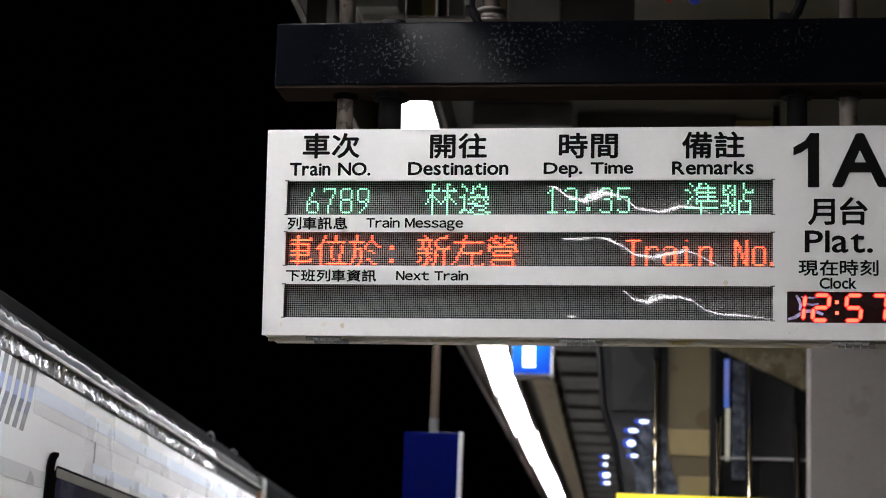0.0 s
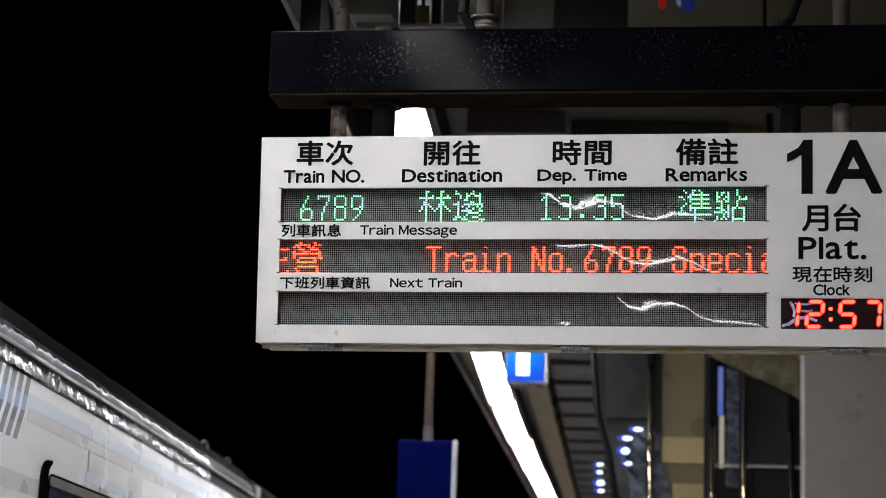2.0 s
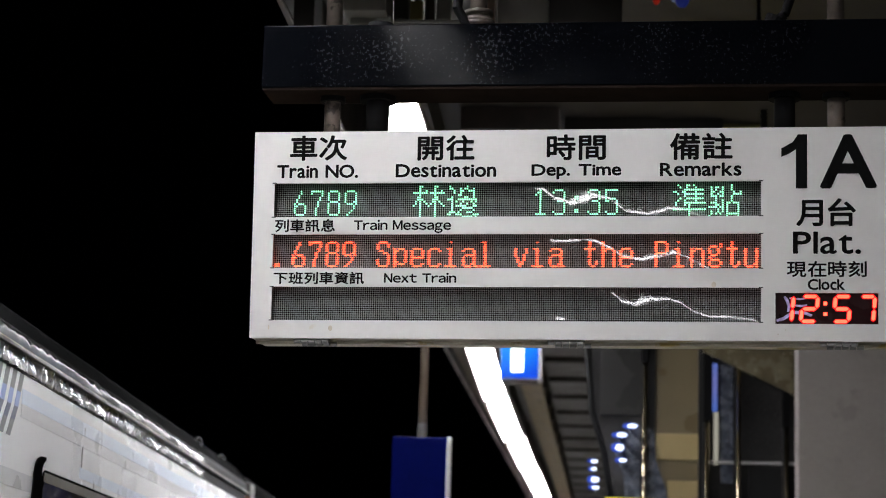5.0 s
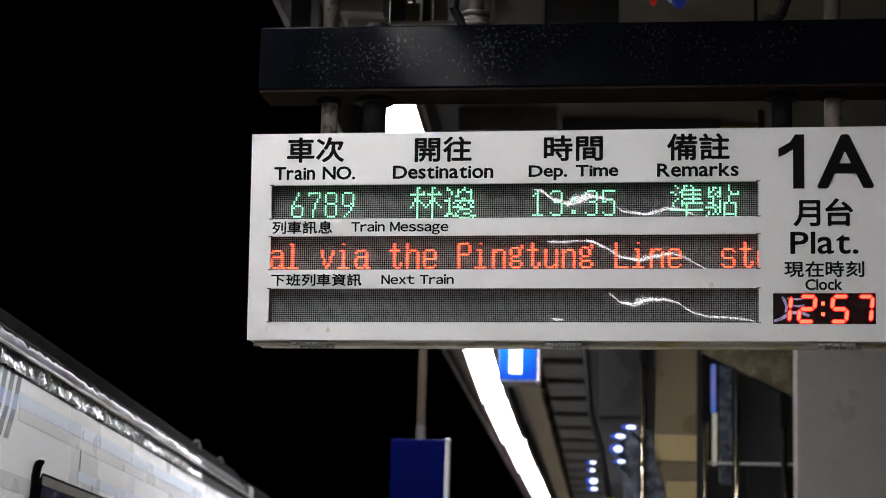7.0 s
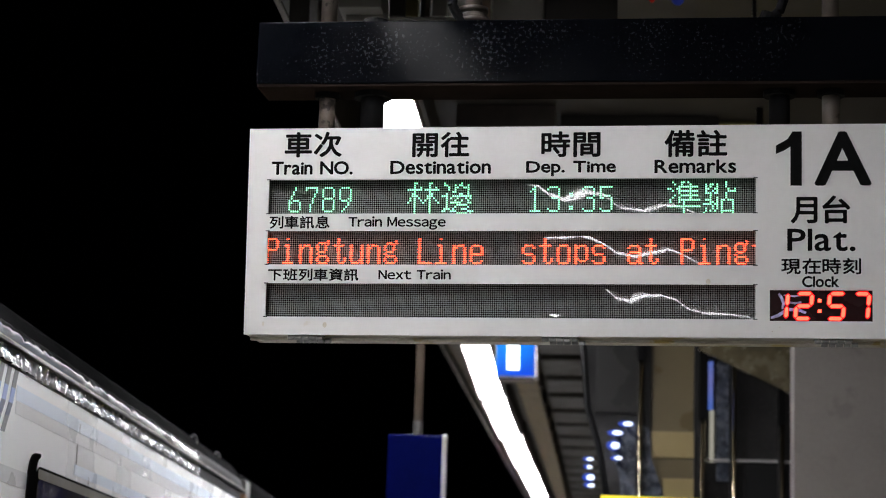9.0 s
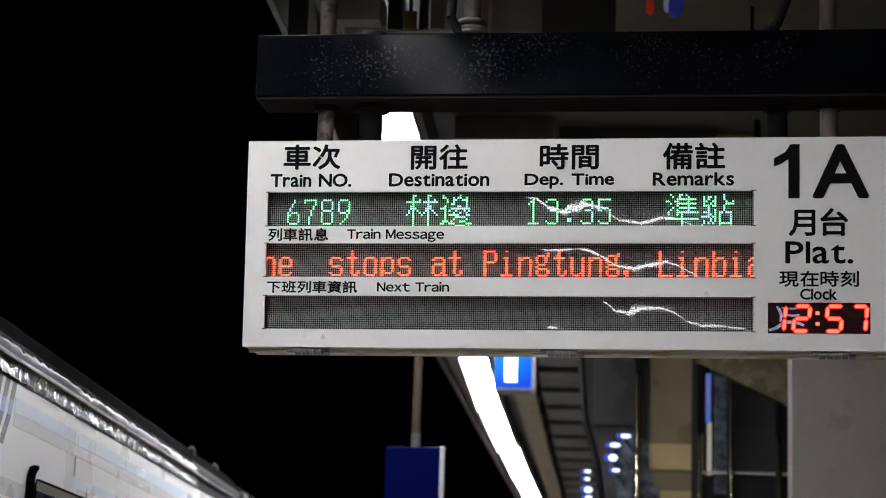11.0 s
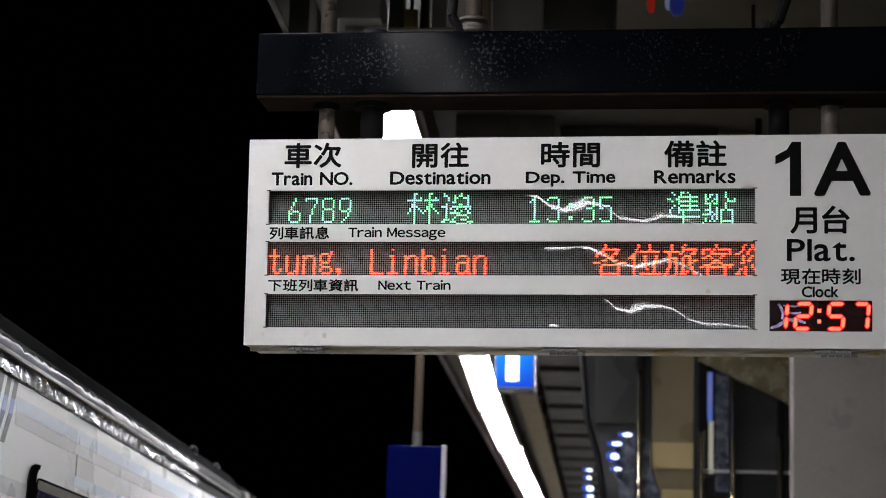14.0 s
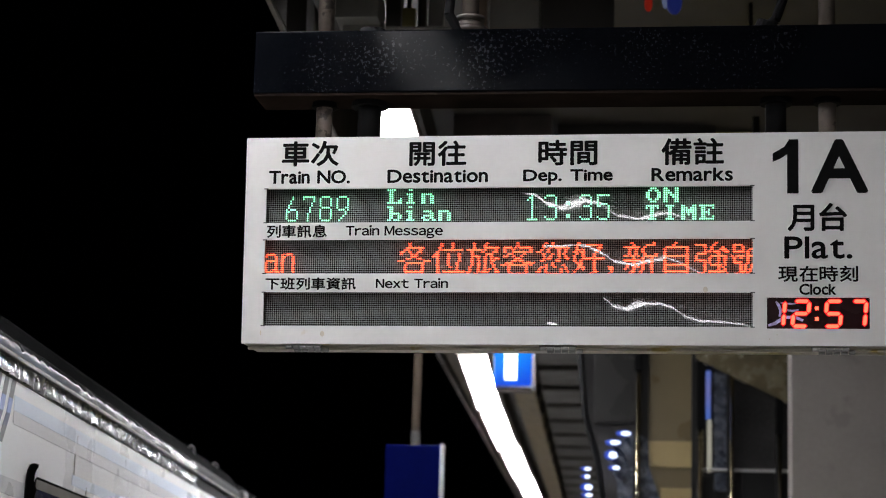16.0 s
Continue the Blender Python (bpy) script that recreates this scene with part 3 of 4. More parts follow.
    for body, rect, bold in (
        ("車次", (0.1030, 0.2686, 0.5028, 0.5759), 0.0021), ("開往", (0.4699, 0.6322, 0.5010, 0.5734), 0.0021), ("時間", (0.8342, 0.9996, 0.4993, 0.5725), 0.0021), ("備註", (1.1758, 1.3473, 0.4976, 0.5733), 0.0021),
        ("Train NO.", (0.0670, 0.3015, 0.4530, 0.4920), 0.0017), ("Destination", (0.4085, 0.6940, 0.4533, 0.4920), 0.0017), ("Dep. Time", (0.7925, 1.0425, 0.4455, 0.4890), 0.0017), ("Remarks", (1.1485, 1.3720, 0.4524, 0.4905), 0.0017),
        ("列車訊息", (0.0654, 0.2387, 0.2992, 0.3363), 0.0010), ("Train Message", (0.2924, 0.5694, 0.2962, 0.3346), 0.0010), ("下班列車資訊", (0.0651, 0.3254, 0.1516, 0.1868), 0.0010), ("Next Train", (0.3818, 0.5867, 0.1562, 0.1848), 0.0010),
        ("A", (1.5824, 1.7363, 0.4164, 0.5659), 0.0052), ("月台", (1.5188, 1.6788, 0.3126, 0.3901), 0.0021), ("Plat.", (1.5098, 1.6921, 0.2369, 0.2987), 0.0028),
        ("現在時刻", (1.4932, 1.7069, 0.1737, 0.2184), 0.0011), ("Clock", (1.5491, 1.6484, 0.1383, 0.1691), 0.0011),
    ):
        grotesk = body in ("Train NO.", "Destination", "Dep. Time", "Remarks", "A", "Plat.", "Clock")
        lettering(body, *rect, b, min(bold, 0.0015) if grotesk and body != 'A' else bold, grotesk)
    figure_one(1.4791, 1.5490, 0.4168, 0.5669, b)
    for ch, x in (("1", 1.4965), ("2", 1.534), ("5", 1.621), ("7", 1.689)):
        clock_digit(b, ch, x, 0.0545, 0.037 if ch == "7" else 0.04 if ch != "1" else 0.0125, 0.068)
    film_reflection(b)
    # a few stains on the sheet
    for x, z, w, h in ((0.232, 0.028, 0.012, 0.016), (1.297, 0.153, 0.013, 0.016), (0.055, 0.030, 0.004, 0.014), (1.47, 0.018, 0.003, 0.004), (1.49, 0.03, 0.003, 0.003)):
        bm = bmesh.new()
        bmesh.ops.create_circle(bm, cap_ends=True, segments=14, radius=1, matrix=Matrix.Translation((x, -0.0008, z)) @ Matrix.Diagonal((w / 2, 1, h / 2, 1)) @ pose(0, 0, 0, 90))
        part("stain", bm, STAIN, b, "brownish old stain")
    return b


STAIN = mat("stain", (0.5, 0.45, 0.36), 0.7, vary=0.3, scale=60)
MESSAGE = "車位於: 新左營      Train No.6789 Special via the Pingtung Line  stops at Pingtung, Linbian      各位旅客您好,新自強號"
START = 1.022 - PITCH * 8 * (7 * 2 - 2 + 2 + 6)       # where the message begins at 0 s
SPEED = 0.2708
FLIP = 15.35


def lit_dots(b):
    """The lit dots of the three panels; the running message is cut into strips four dots wide."""
    top = PANELS[0][1]
    def characters(text, x, label):
        """Each character of a word as a part of its own."""
        out, at = [], 0
        for ch in text:
            dots, width = line_dots(ch)
            out.append(dots_part("green_character", dots, x + at * PITCH, top, GREEN, b, label))
            at += width
        return out

    characters("6789", 0.1075, "glowing green figure")
    characters("13:35", 0.7954, "glowing green figure")
    chinese = characters("林邊", 0.4555, "glowing green character") + characters("準點", 1.1832, "glowing green character")
    latin = []
    for upper, lower, x in (("Lin", "bian", 0.4055), ("ON", "TIME", 1.1320)):
        for body, row in ((upper, 0), (lower, 8)):
            for k, ch in enumerate(body):
                latin.append(dots_part("green_character", hex_dots(SMALL[ch], row), x + 8 * k * PITCH, top, GREEN, b, "glowing green letter"))
    dots, width = line_dots(MESSAGE)
    strips = []
    for k in range(math.ceil(width / 4)):
        some = [(c - 4 * k, r) for c, r in dots if 4 * k <= c < 4 * k + 4]
        if some:
            strips.append((k, dots_part("red_dots", some, 0, PANELS[1][1], RED, b, "glowing red running message")))
    bm = bmesh.new()
    for z in (0.0745, 0.1035):
        box(bm, 1.592, 1.601, 0, 0.001, z - 0.0045, z + 0.0045)
    colon = part("clock_colon", bm, CLOCKRED, b, "blinking red colon")
    return chinese, latin, strips, colon


THE_BOARD = board()
CHINESE, LATIN, STRIPS, COLON = lit_dots(THE_BOARD)


# ---- the beam and the pipes ----
UNDERSIDE = mat("beam_underside", (0.016, 0.012, 0.01), 0.9, vary=0.4, scale=8, spec=0.0)
def beam():
    foot = BOARD @ Vector((0, 0, 0.717))
    upright = Matrix(((0.99725, 0.074108, 0, foot.x), (-0.074108, 0.99725, 0, foot.y), (0, 0, 1, foot.z), (0, 0, 0, 1))) @ pose(0, 0, -0.717, 0, 0, 1.05)
    b = empty("support_beam", upright, "black chipped painted steel beam over the board", "beam")
    part("beam_body", B(0.013, 2.7, 0.0, 0.16, 0.717, 0.9, 0.004), BEAM, b)
    part("beam_lip", B(0.016, 2.7, 0.004, 0.156, 0.709, 0.7165), UNDERSIDE, b)
    for x, r, m in ((0.205, 0.0235, PIPE), (0.337, 0.034, BLACKMATT), (1.491, 0.029, BLACKMATT), (1.633, 0.0245, PIPE)):
        p = part("hanger_pipe", C(r, (x, 0.09, H + 0.001), (x, 0.09, 0.7085)), m, b, "rusty hanger pipe" if m is PIPE else "dark painted hanger pipe", smooth=True)
        part("flange", C(r * 1.55, (x, 0.09, 0.694), (x, 0.09, 0.7088), 24), BLACKMATT, p)
        part("foot_nut", C(r * 1.35, (x, 0.09, H + 0.001), (x, 0.09, H + 0.012), 6), DARKPIPE, p)
    for x, r, m, up in ((0.2, 0.024, PIPE, 1.75), (0.622, 0.025, PIPE, 1.75), (1.633, 0.024, PIPE, 1.75)):
        p = part("upper_pipe", C(r, (x, 0.09, 0.9005), (x, 0.09, up)), m, b, "rusty pipe up to the canopy", smooth=True)
        part("flange", C(r * 1.6, (x, 0.09, 0.9005), (x, 0.09, 0.914), 24), BLACKMATT, p)
    bm = bmesh.new()
    for z0, z1, r0, r1 in ((0.9145, 0.926, 0.046, 0.05), (0.926, 0.944, 0.05, 0.036), (0.944, 0.95, 0.033, 0.033), (0.95, 0.962, 0.042, 0.042)):
        cyl(bm, r0, (0.622, 0.09, z0), (0.622, 0.09, z1), 24, r1)
    part("pipe_fitting", bm, RUSTDARK, b, "rusty bulbous pipe fitting", smooth=True)
    part("pipe_cap", C(0.045, (0.34, 0.08, 0.9005), (0.34, 0.08, 0.925), 24, 0.036), BLACKMATT, b, "black round cap")
    cable = [(0.60, 0.06, 0.9), (0.565, 0.05, 0.96), (0.575, 0.06, 1.1), (0.56, 0.08, 1.5)]
    cable2 = [(1.45, 0.06, 0.9), (1.49, 0.05, 0.93), (1.52, 0.06, 1.02), (1.56, 0.08, 1.5)]
    for pts in (cable, cable2):
        bm = bmesh.new()
        for p, q in zip(pts, pts[1:]):
            cyl(bm, 0.014, p, q, 12)
        part("cable_duct", bm, BLACKMATT, b, "black bent cable duct")
    part("duct_collar", C(0.032, (1.46, 0.06, 0.9005), (1.47, 0.06, 0.922), 16), BLACKMATT, b)
    return b


beam()


# ---- the train ----
def train():
    t = empty("train_carriage", TRAIN, "white passenger train carriage with grey and blue stripes", "train")
    y0, y1 = -14.0, 6.72
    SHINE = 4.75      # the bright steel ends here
    part("side_panel", B(-2.55, 0, y0, y1, -0.15, 2.494, 0.004), TRAINWHITE, t, "white glossy side panel")
    part("underframe", B(-2.45, -0.1, y0, y1, -0.9, -0.155), DARKPIPE, t)
    rnd = random.Random(4)

    def swept(name, profile, step, wobble, material, label, a=y0, smooth=True, dent=0.0, b=y1):
        """A strip with the given cross-section along the carriage, dented a little at every step."""
        bm = bmesh.new()
        n = int((b - a) / step)
        rows = []
        for i in range(n + 1):
            y = a + (b - a) * i / n
            drop = [0] * 2 + [dent * (0.3 - 1.5 * rnd.random() ** 3)] * (len(profile) - 3) + [0]
            rows.append([bm.verts.new((x + rnd.uniform(-wobble, wobble), y, z + d + rnd.uniform(-wobble, wobble) * 0.6)) for (x, z), d in zip(profile, drop)])
        for p, q in zip(rows, rows[1:]):
            for k in range(len(profile) - 1):
                bm.faces.new((p[k], q[k], q[k + 1], p[k + 1]))
        bmesh.ops.recalc_face_normals(bm, faces=bm.faces[:])
        return part(name, bm, material, t, label, smooth=smooth)

    # crumpled steel: narrow upright facets, each leaning its own way
    bm = bmesh.new()
    prev, y = None, -5.0
    while y < SHINE:
        lean, out = rnd.uniform(-0.1, 0.75) if rnd.random() < 0.6 else rnd.uniform(-0.4, 0.1), rnd.uniform(-0.002, 0.003)
        col = [bm.verts.new((0.003 + out - lean * (z - 2.524) * 0.6 + rnd.uniform(-0.0004, 0.0004), y, z)) for z in (2.4995, 2.512, 2.526, 2.540, 2.5535)]
        if prev:
            for k in range(4):
                bm.faces.new((prev[k], col[k], col[k + 1], prev[k + 1]))
        prev = col
        y += rnd.uniform(0.010, 0.026)
    bmesh.ops.recalc_face_normals(bm, faces=bm.faces[:])
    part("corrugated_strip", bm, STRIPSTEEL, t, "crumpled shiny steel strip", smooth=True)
    part("joint_line", B(-0.01, 0.0015, y0, y1, 2.4945, 2.4995), BLACKPLASTIC, t, "thin black joint")
    part("gutter", B(-0.02, 0.016, y0, y1, 2.5535, 2.567, 0.003), BLACKPLASTIC, t, "black rain gutter")
    part("gutter_edge", B(-0.02, 0.012, y0, y1, 2.5675, 2.5705), BRASS, t, "dull yellow gutter edge")
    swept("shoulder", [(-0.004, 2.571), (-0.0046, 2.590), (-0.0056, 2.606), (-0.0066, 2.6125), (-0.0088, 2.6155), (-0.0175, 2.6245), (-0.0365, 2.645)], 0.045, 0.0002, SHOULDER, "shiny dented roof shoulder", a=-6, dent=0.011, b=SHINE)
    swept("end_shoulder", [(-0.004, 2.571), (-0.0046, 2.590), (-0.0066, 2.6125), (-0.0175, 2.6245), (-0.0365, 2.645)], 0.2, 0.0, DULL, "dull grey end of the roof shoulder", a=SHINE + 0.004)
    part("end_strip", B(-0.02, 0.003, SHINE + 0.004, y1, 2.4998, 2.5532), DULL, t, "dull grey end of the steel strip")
    swept("roof", [(-0.0365, 2.645), (-0.055, 2.685), (-0.09, 2.725), (-0.15, 2.765), (-0.3, 2.81), (-0.7, 2.86), (-1.3, 2.885), (-2.0, 2.84), (-2.5, 2.6), (-2.5, 2.49)], 0.4, 0.002, TRAINROOF, "dark grey carriage roof")
    # roof gear, grab loops and the end post
    part("roof_unit", B(-1.8, -0.42, 2.2, 4.9, 2.80, 2.88, 0.03), RUBBER, t, "dark roof unit")
    part("roof_unit", B(-1.8, -0.3, 5.3, 6.5, 2.78, 2.87, 0.03), RUBBER, t, "dark roof unit")
    for y, x, z in ((5.05, -0.085, 2.672), (6.2, -0.11, 2.685)):
        bm = bmesh.new()
        arc = [(x + a, y + 1.2 * a, z + h) for a, h in ((0.014, -0.03), (0.014, 0.05), (0.009, 0.066), (0.0, 0.072), (-0.009, 0.066), (-0.014, 0.05), (-0.014, 0.0))]
        for p, q in zip(arc, arc[1:]):
            cyl(bm, 0.007, p, q, 8)
        part("grab_loop", bm, TRAINGREY, t, "steel grab loop")
    part("end_post", B(-0.12, 0.02, 6.64, 6.86, 0.2, 2.63, 0.01), TRAINGREY, t, "grey carriage end post")
    part("end_bracket", B(-0.05, 0.03, 6.50, 6.66, 2.49, 2.535, 0.004), BROWNRUST, t, "small brown bracket")
    # livery: leaning bars with a blue part
    for k in range(9):
        y = 0.445 - 0.098 * k
        for z0, z1, o0, o1, m in ((2.43, 2.492, 0.012, -0.02, LIVERYGREY), (2.378, 2.43, -0.02, -0.045, PALEBLUE), (2.333, 2.378, -0.045, -0.085, NAVY), (2.278, 2.333, -0.085, -0.13, LIVERYGREY)):
            bm = bmesh.new()
            vs = [bm.verts.new((0.0012, y + a, z)) for a, z in ((o1, z0), (o1 + 0.052, z0), (o0 + 0.052, z1), (o0, z1))]
            # each piece leans on the one above it
            vs = [bm.verts.new((0.0, v.co.y, v.co.z)) for v in vs] + vs
            for i in range(4):
                j = (i + 1) % 4
                bm.faces.new((vs[i], vs[j], vs[4 + j], vs[4 + i]))
            bm.faces.new(vs[4:])
            bmesh.ops.recalc_face_normals(bm, faces=bm.faces[:])
            part("livery_bar", bm, m, t)
    # soft reflections on the glossy side, painted as pale grey and blue bands
    part("reflection_band", B(-0.003, 0.0012, 0.5, 6.6, 2.352, 2.394), BANDGREY, t, "pale grey reflection painted on the side")
    part("reflection_band", B(-0.003, 0.0012, 0.5, 6.6, 2.396, 2.445), BANDBLUE, t, "pale blue reflection painted on the side")
    part("reflection_band", B(-0.003, 0.0012, -6, 0.78, 2.12, 2.175), BANDGREY, t, "pale grey reflection painted on the side")
    part("reflection_band", B(-0.003, 0.0012, 1.5, 6.6, 2.235, 2.275), BANDBLUE, t, "pale blue reflection painted on the side")
    # panel seams
    for y, z0, z1 in ((1.555, 2.395, 2.43), (1.53, 2.275, 2.36), (1.78, 2.2, 2.25)):
        part("panel_seam", B(-0.001, 0.0016, y - 0.003, y + 0.003, z0, z1), BLACKPLASTIC, t, "thin dark panel seam")
    # window with its black rubber surround
    def plate(y0, y1, z0, z1, r, x0, x1):
        """An upright plate along the side with round corners."""
        bm = bmesh.new()
        ring = [(cy + r * math.cos(q), cz + r * math.sin(q)) for cy, cz, s in ((y1 - r, z1 - r, 0), (y0 + r, z1 - r, 1), (y0 + r, z0 + r, 2), (y1 - r, z0 + r, 3)) for q in (math.pi / 2 * (s + k / 6) for k in range(7))]
        f = bm.faces.new([bm.verts.new((x0, y, z)) for y, z in ring])
        e = bmesh.ops.extrude_face_region(bm, geom=[f])
        bmesh.ops.translate(bm, verts=[q for q in e["geom"] if isinstance(q, bmesh.types.BMVert)], vec=(x1 - x0, 0, 0))
        bmesh.ops.recalc_face_normals(bm, faces=bm.faces[:])
        return bm

    w = part("window", plate(0.85, 3.9, 1.25, 2.214, 0.07, -0.03, 0.003), RUBBER, t, "dark carriage window in black rubber")
    # brown-grey strip painted as the reflection along the top of the glass
    part("window_glint", plate(0.885, 3.86, 2.172, 2.204, 0.012, 0.0, 0.0055), GLASSGLINT, w, "brown-grey reflection painted along the window top")
    part("pane", plate(0.88, 3.87, 1.28, 2.170, 0.03, 0.0, 0.005), GLASSDARK, w, "dark window pane")
    bm = bmesh.new()
    outer = [(0.725, 1.3), (0.725, 2.13), (0.735, 2.19), (0.752, 2.222), (0.782, 2.243), (0.834, 2.254), (0.90, 2.257)]
    inner = [(0.835, 1.3), (0.835, 2.13), (0.838, 2.175), (0.846, 2.205), (0.858, 2.224), (0.875, 2.237), (0.90, 2.244)]
    layers = [[[bm.verts.new((x, y, z)) for y, z in ring] for ring in (outer, inner)] for x in (0.0, 0.006)]
    for vo, vi in layers:
        for k in range(6):
            bm.faces.new((vo[k], vi[k], vi[k + 1], vo[k + 1]))
    for e in (0, 1):
        for k in range(6):
            bm.faces.new((layers[0][e][k], layers[0][e][k + 1], layers[1][e][k + 1], layers[1][e][k]))
    bmesh.ops.recalc_face_normals(bm, faces=bm.faces[:])
    part("door_seal", bm, RUBBER, t, "black rubber door seal")
    # the next carriage behind it, its white side painted dark for shade
    n = empty("train_carriage", TRAIN @ pose(0, 7.05, 0), "white passenger train carriage further along the platform, its shade painted dark grey", "train")
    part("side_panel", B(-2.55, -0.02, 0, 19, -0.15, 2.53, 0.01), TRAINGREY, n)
    part("roof", B(-2.4, -0.06, 0, 19, 2.531, 2.71, 0.05), TRAINROOF, n, "dark grey carriage roof")
    part("underframe", B(-2.45, -0.1, 0, 19, -0.9, -0.155), DARKPIPE, n)
    # track under both
    for x in (-1.81, -0.74):
        r = part("rail", B(x - 0.035, x + 0.035, -20, 40, -1.14, -0.98, 0.01), TRAINSTEEL)
        r.matrix_world = TRAIN.copy()
        tagged(r, "worn steel rail under the train", "rail", kind="structure")


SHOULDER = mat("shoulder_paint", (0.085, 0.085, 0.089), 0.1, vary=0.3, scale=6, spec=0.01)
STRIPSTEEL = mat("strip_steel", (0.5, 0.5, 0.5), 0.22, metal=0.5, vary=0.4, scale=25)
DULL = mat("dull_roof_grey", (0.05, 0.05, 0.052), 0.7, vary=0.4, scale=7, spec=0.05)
RUBBER = mat("rubber", (0.005, 0.005, 0.005), 0.95, vary=0.2, spec=0.0)
GLASSGLINT = mat("glass_glint", (0.1, 0.085, 0.065), 0.5, vary=0.3, scale=6)
ALU = mat("aluminium", (0.55, 0.55, 0.55), 0.35, metal=0.6, vary=0.2)
BRASS = mat("gutter_edge", (0.3, 0.26, 0.13), 0.4, vary=0.3)
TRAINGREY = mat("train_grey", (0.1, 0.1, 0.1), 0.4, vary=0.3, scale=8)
BROWNRUST = mat("brown_bracket", (0.16, 0.09, 0.05), 0.6, vary=0.3, scale=20)
LIVERYGREY = mat("livery_grey", (0.25, 0.26, 0.28), 0.45, vary=0.08, spec=0.3)
PALEBLUE = mat("livery_pale_blue", (0.3, 0.4, 0.72), 0.35, vary=0.08)
NAVY = mat("livery_navy", (0.05, 0.07, 0.17), 0.35, vary=0.1)
BANDGREY = mat("reflection_grey", (0.68, 0.7, 0.735), 0.3, vary=0.08, scale=3)
BANDBLUE = mat("reflection_blue", (0.74, 0.84, 0.97), 0.3, vary=0.08, scale=3)
GLASSDARK = mat("window_glass", (0.02, 0.017, 0.013), 0.08, vary=0.2)
train()


# ---- hanging signs ----
BLUESHEET = mat("blue_sign", (0.0006, 0.0024, 0.05), 0.6, vary=0.25, scale=4, spec=0.02)
BLUEGLOW = lightbox("blue_lightbox", (0.0, 0.34, 1.0), (0.0, 0.035, 0.65), 1.0, (-0.72, 0, 3.93), 0.34)
WHITEGLOW = glow("white_figure", (0.9, 1.0, 1.0), 3.0)
YELLOWGLOW = glow("yellow_lightbox", (1.0, 0.78, 0.06), 1.3)
BROWN = mat("brown_paint", (0.05, 0.035, 0.024), 0.5, vary=0.3)


def blue_sign():
    s = empty("hanging_sign", pose(-1.11, 12.0, 0), "blue rectangular sign hanging on a brown pole", "sign")
    p = part("panel", B(-0.168, 0.145, -0.03, 0.03, 1.95, 2.848, 0.008), BLUESHEET, s, "deep blue sheet")
    part("edge_frame", B(0.1455, 0.172, -0.034, 0.034, 1.94, 2.854, 0.006), ALU, p, "pale aluminium edge")
    q = part("pole", C(0.024, (0, 0, 2.93), (0.004, 0, 4.45), 16), BROWN, s, "brown painted pole")
    part("sleeve", C(0.028, (0, 0, 2.849), (0, 0, 2.93), 16), TRAINGREY, q, "grey pole sleeve")


def number_box():
    b = empty("platform_number_box", pose(0, 14.85, 0), "glowing blue platform number lightbox", "lightbox")
    x0, x1, z0, z1 = -0.826, -0.558, 3.58, 4.154
    part("glowing_face", B(x0, x1, 0.0, 0.02, z0, z1, 0.003), BLUEGLOW, b, "glowing blue face")
    part("case", B(x0 - 0.005, x1 + 0.028, 0.021, 0.17, z0 - 0.012, z1 + 0.01, 0.006), ALU, b, "pale metal case")
    f0, f1, g0, g1 = -0.752, -0.662, 3.621, 4.051
    part("figure", B(f0, f1, -0.004, 0.0, g0, g1, 0.001), WHITEGLOW, b, "glowing white figure one")
    part("base_tray", B(x0 + 0.01, x1, 0.03, 0.16, z0 - 0.035, z0 - 0.0125, 0.004), BROWN, b)
    part("hanger", C(0.012, ((x0 + x1) / 2, 0.09, z1 + 0.011), ((x0 + x1) / 2, 0.09, 4.45), 10), BROWN, b)


blue_sign()
number_box()


# ---- canopy underside and the stair enclosure ----
RIB = mat("rib_paint", (0.06, 0.053, 0.039), 0.5, vary=0.35, scale=5)
TROUGH = mat("trough_paint", (0.19, 0.14, 0.06), 0.6, vary=0.35, scale=6, spots=(0.05, 0.037, 0.02), spot_scale=8, spot_cut=0.58)
GRANITE = mat("dark_granite", (0.028, 0.027, 0.028), 0.14, vary=0.35, scale=3, spots=(0.045, 0.043, 0.043), spot_scale=70, spot_cut=0.56)
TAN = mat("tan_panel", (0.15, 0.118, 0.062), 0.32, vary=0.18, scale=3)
TANLIGHT = mat("pale_yellow_reflection", (0.36, 0.28, 0.13), 0.35, vary=0.15, scale=3)
COLUMN = mat("column_paint", (0.365, 0.335, 0.312), 0.5, vary=0.2, scale=1.6, spots=(0.3, 0.275, 0.257), spot_scale=3, spot_cut=0.55)
CHROME = mat("brass_chrome", (0.72, 0.62, 0.42), 0.16, metal=1.0, vary=0.2, scale=8)
BLUEGREY = mat("blue_grey_panel", (0.10, 0.115, 0.15), 0.25, vary=0.6, scale=14, spots=(0.035, 0.042, 0.06), spot_scale=26, spot_cut=0.5)
# pale spots paint the soffit's highlights; the beige board shares them
SOFFIT = mat("soffit", (0.16, 0.135, 0.08), 0.25, vary=0.5, scale=8, spots=(0.36, 0.33, 0.26), spot_scale=9, spot_cut=0.6)
# glow of the reflections by the stair, white core and blue fringe
SPOT = glow("lamp_reflection", (0.8, 0.9, 1.0), 2.2)
SPOTRIM = glow("reflection_rim", (0.05, 0.12, 0.8), 0.6)
ADGLOW = lightbox("advert_lightbox", (0.3, 0.3, 0.75), (0.1, 0.25, 0.9), 0.5, (0.62, 0, 3.35), 0.2)
OLIVE = mat("olive_panel", (0.2, 0.17, 0.05), 0.5, vary=0.3, scale=5)
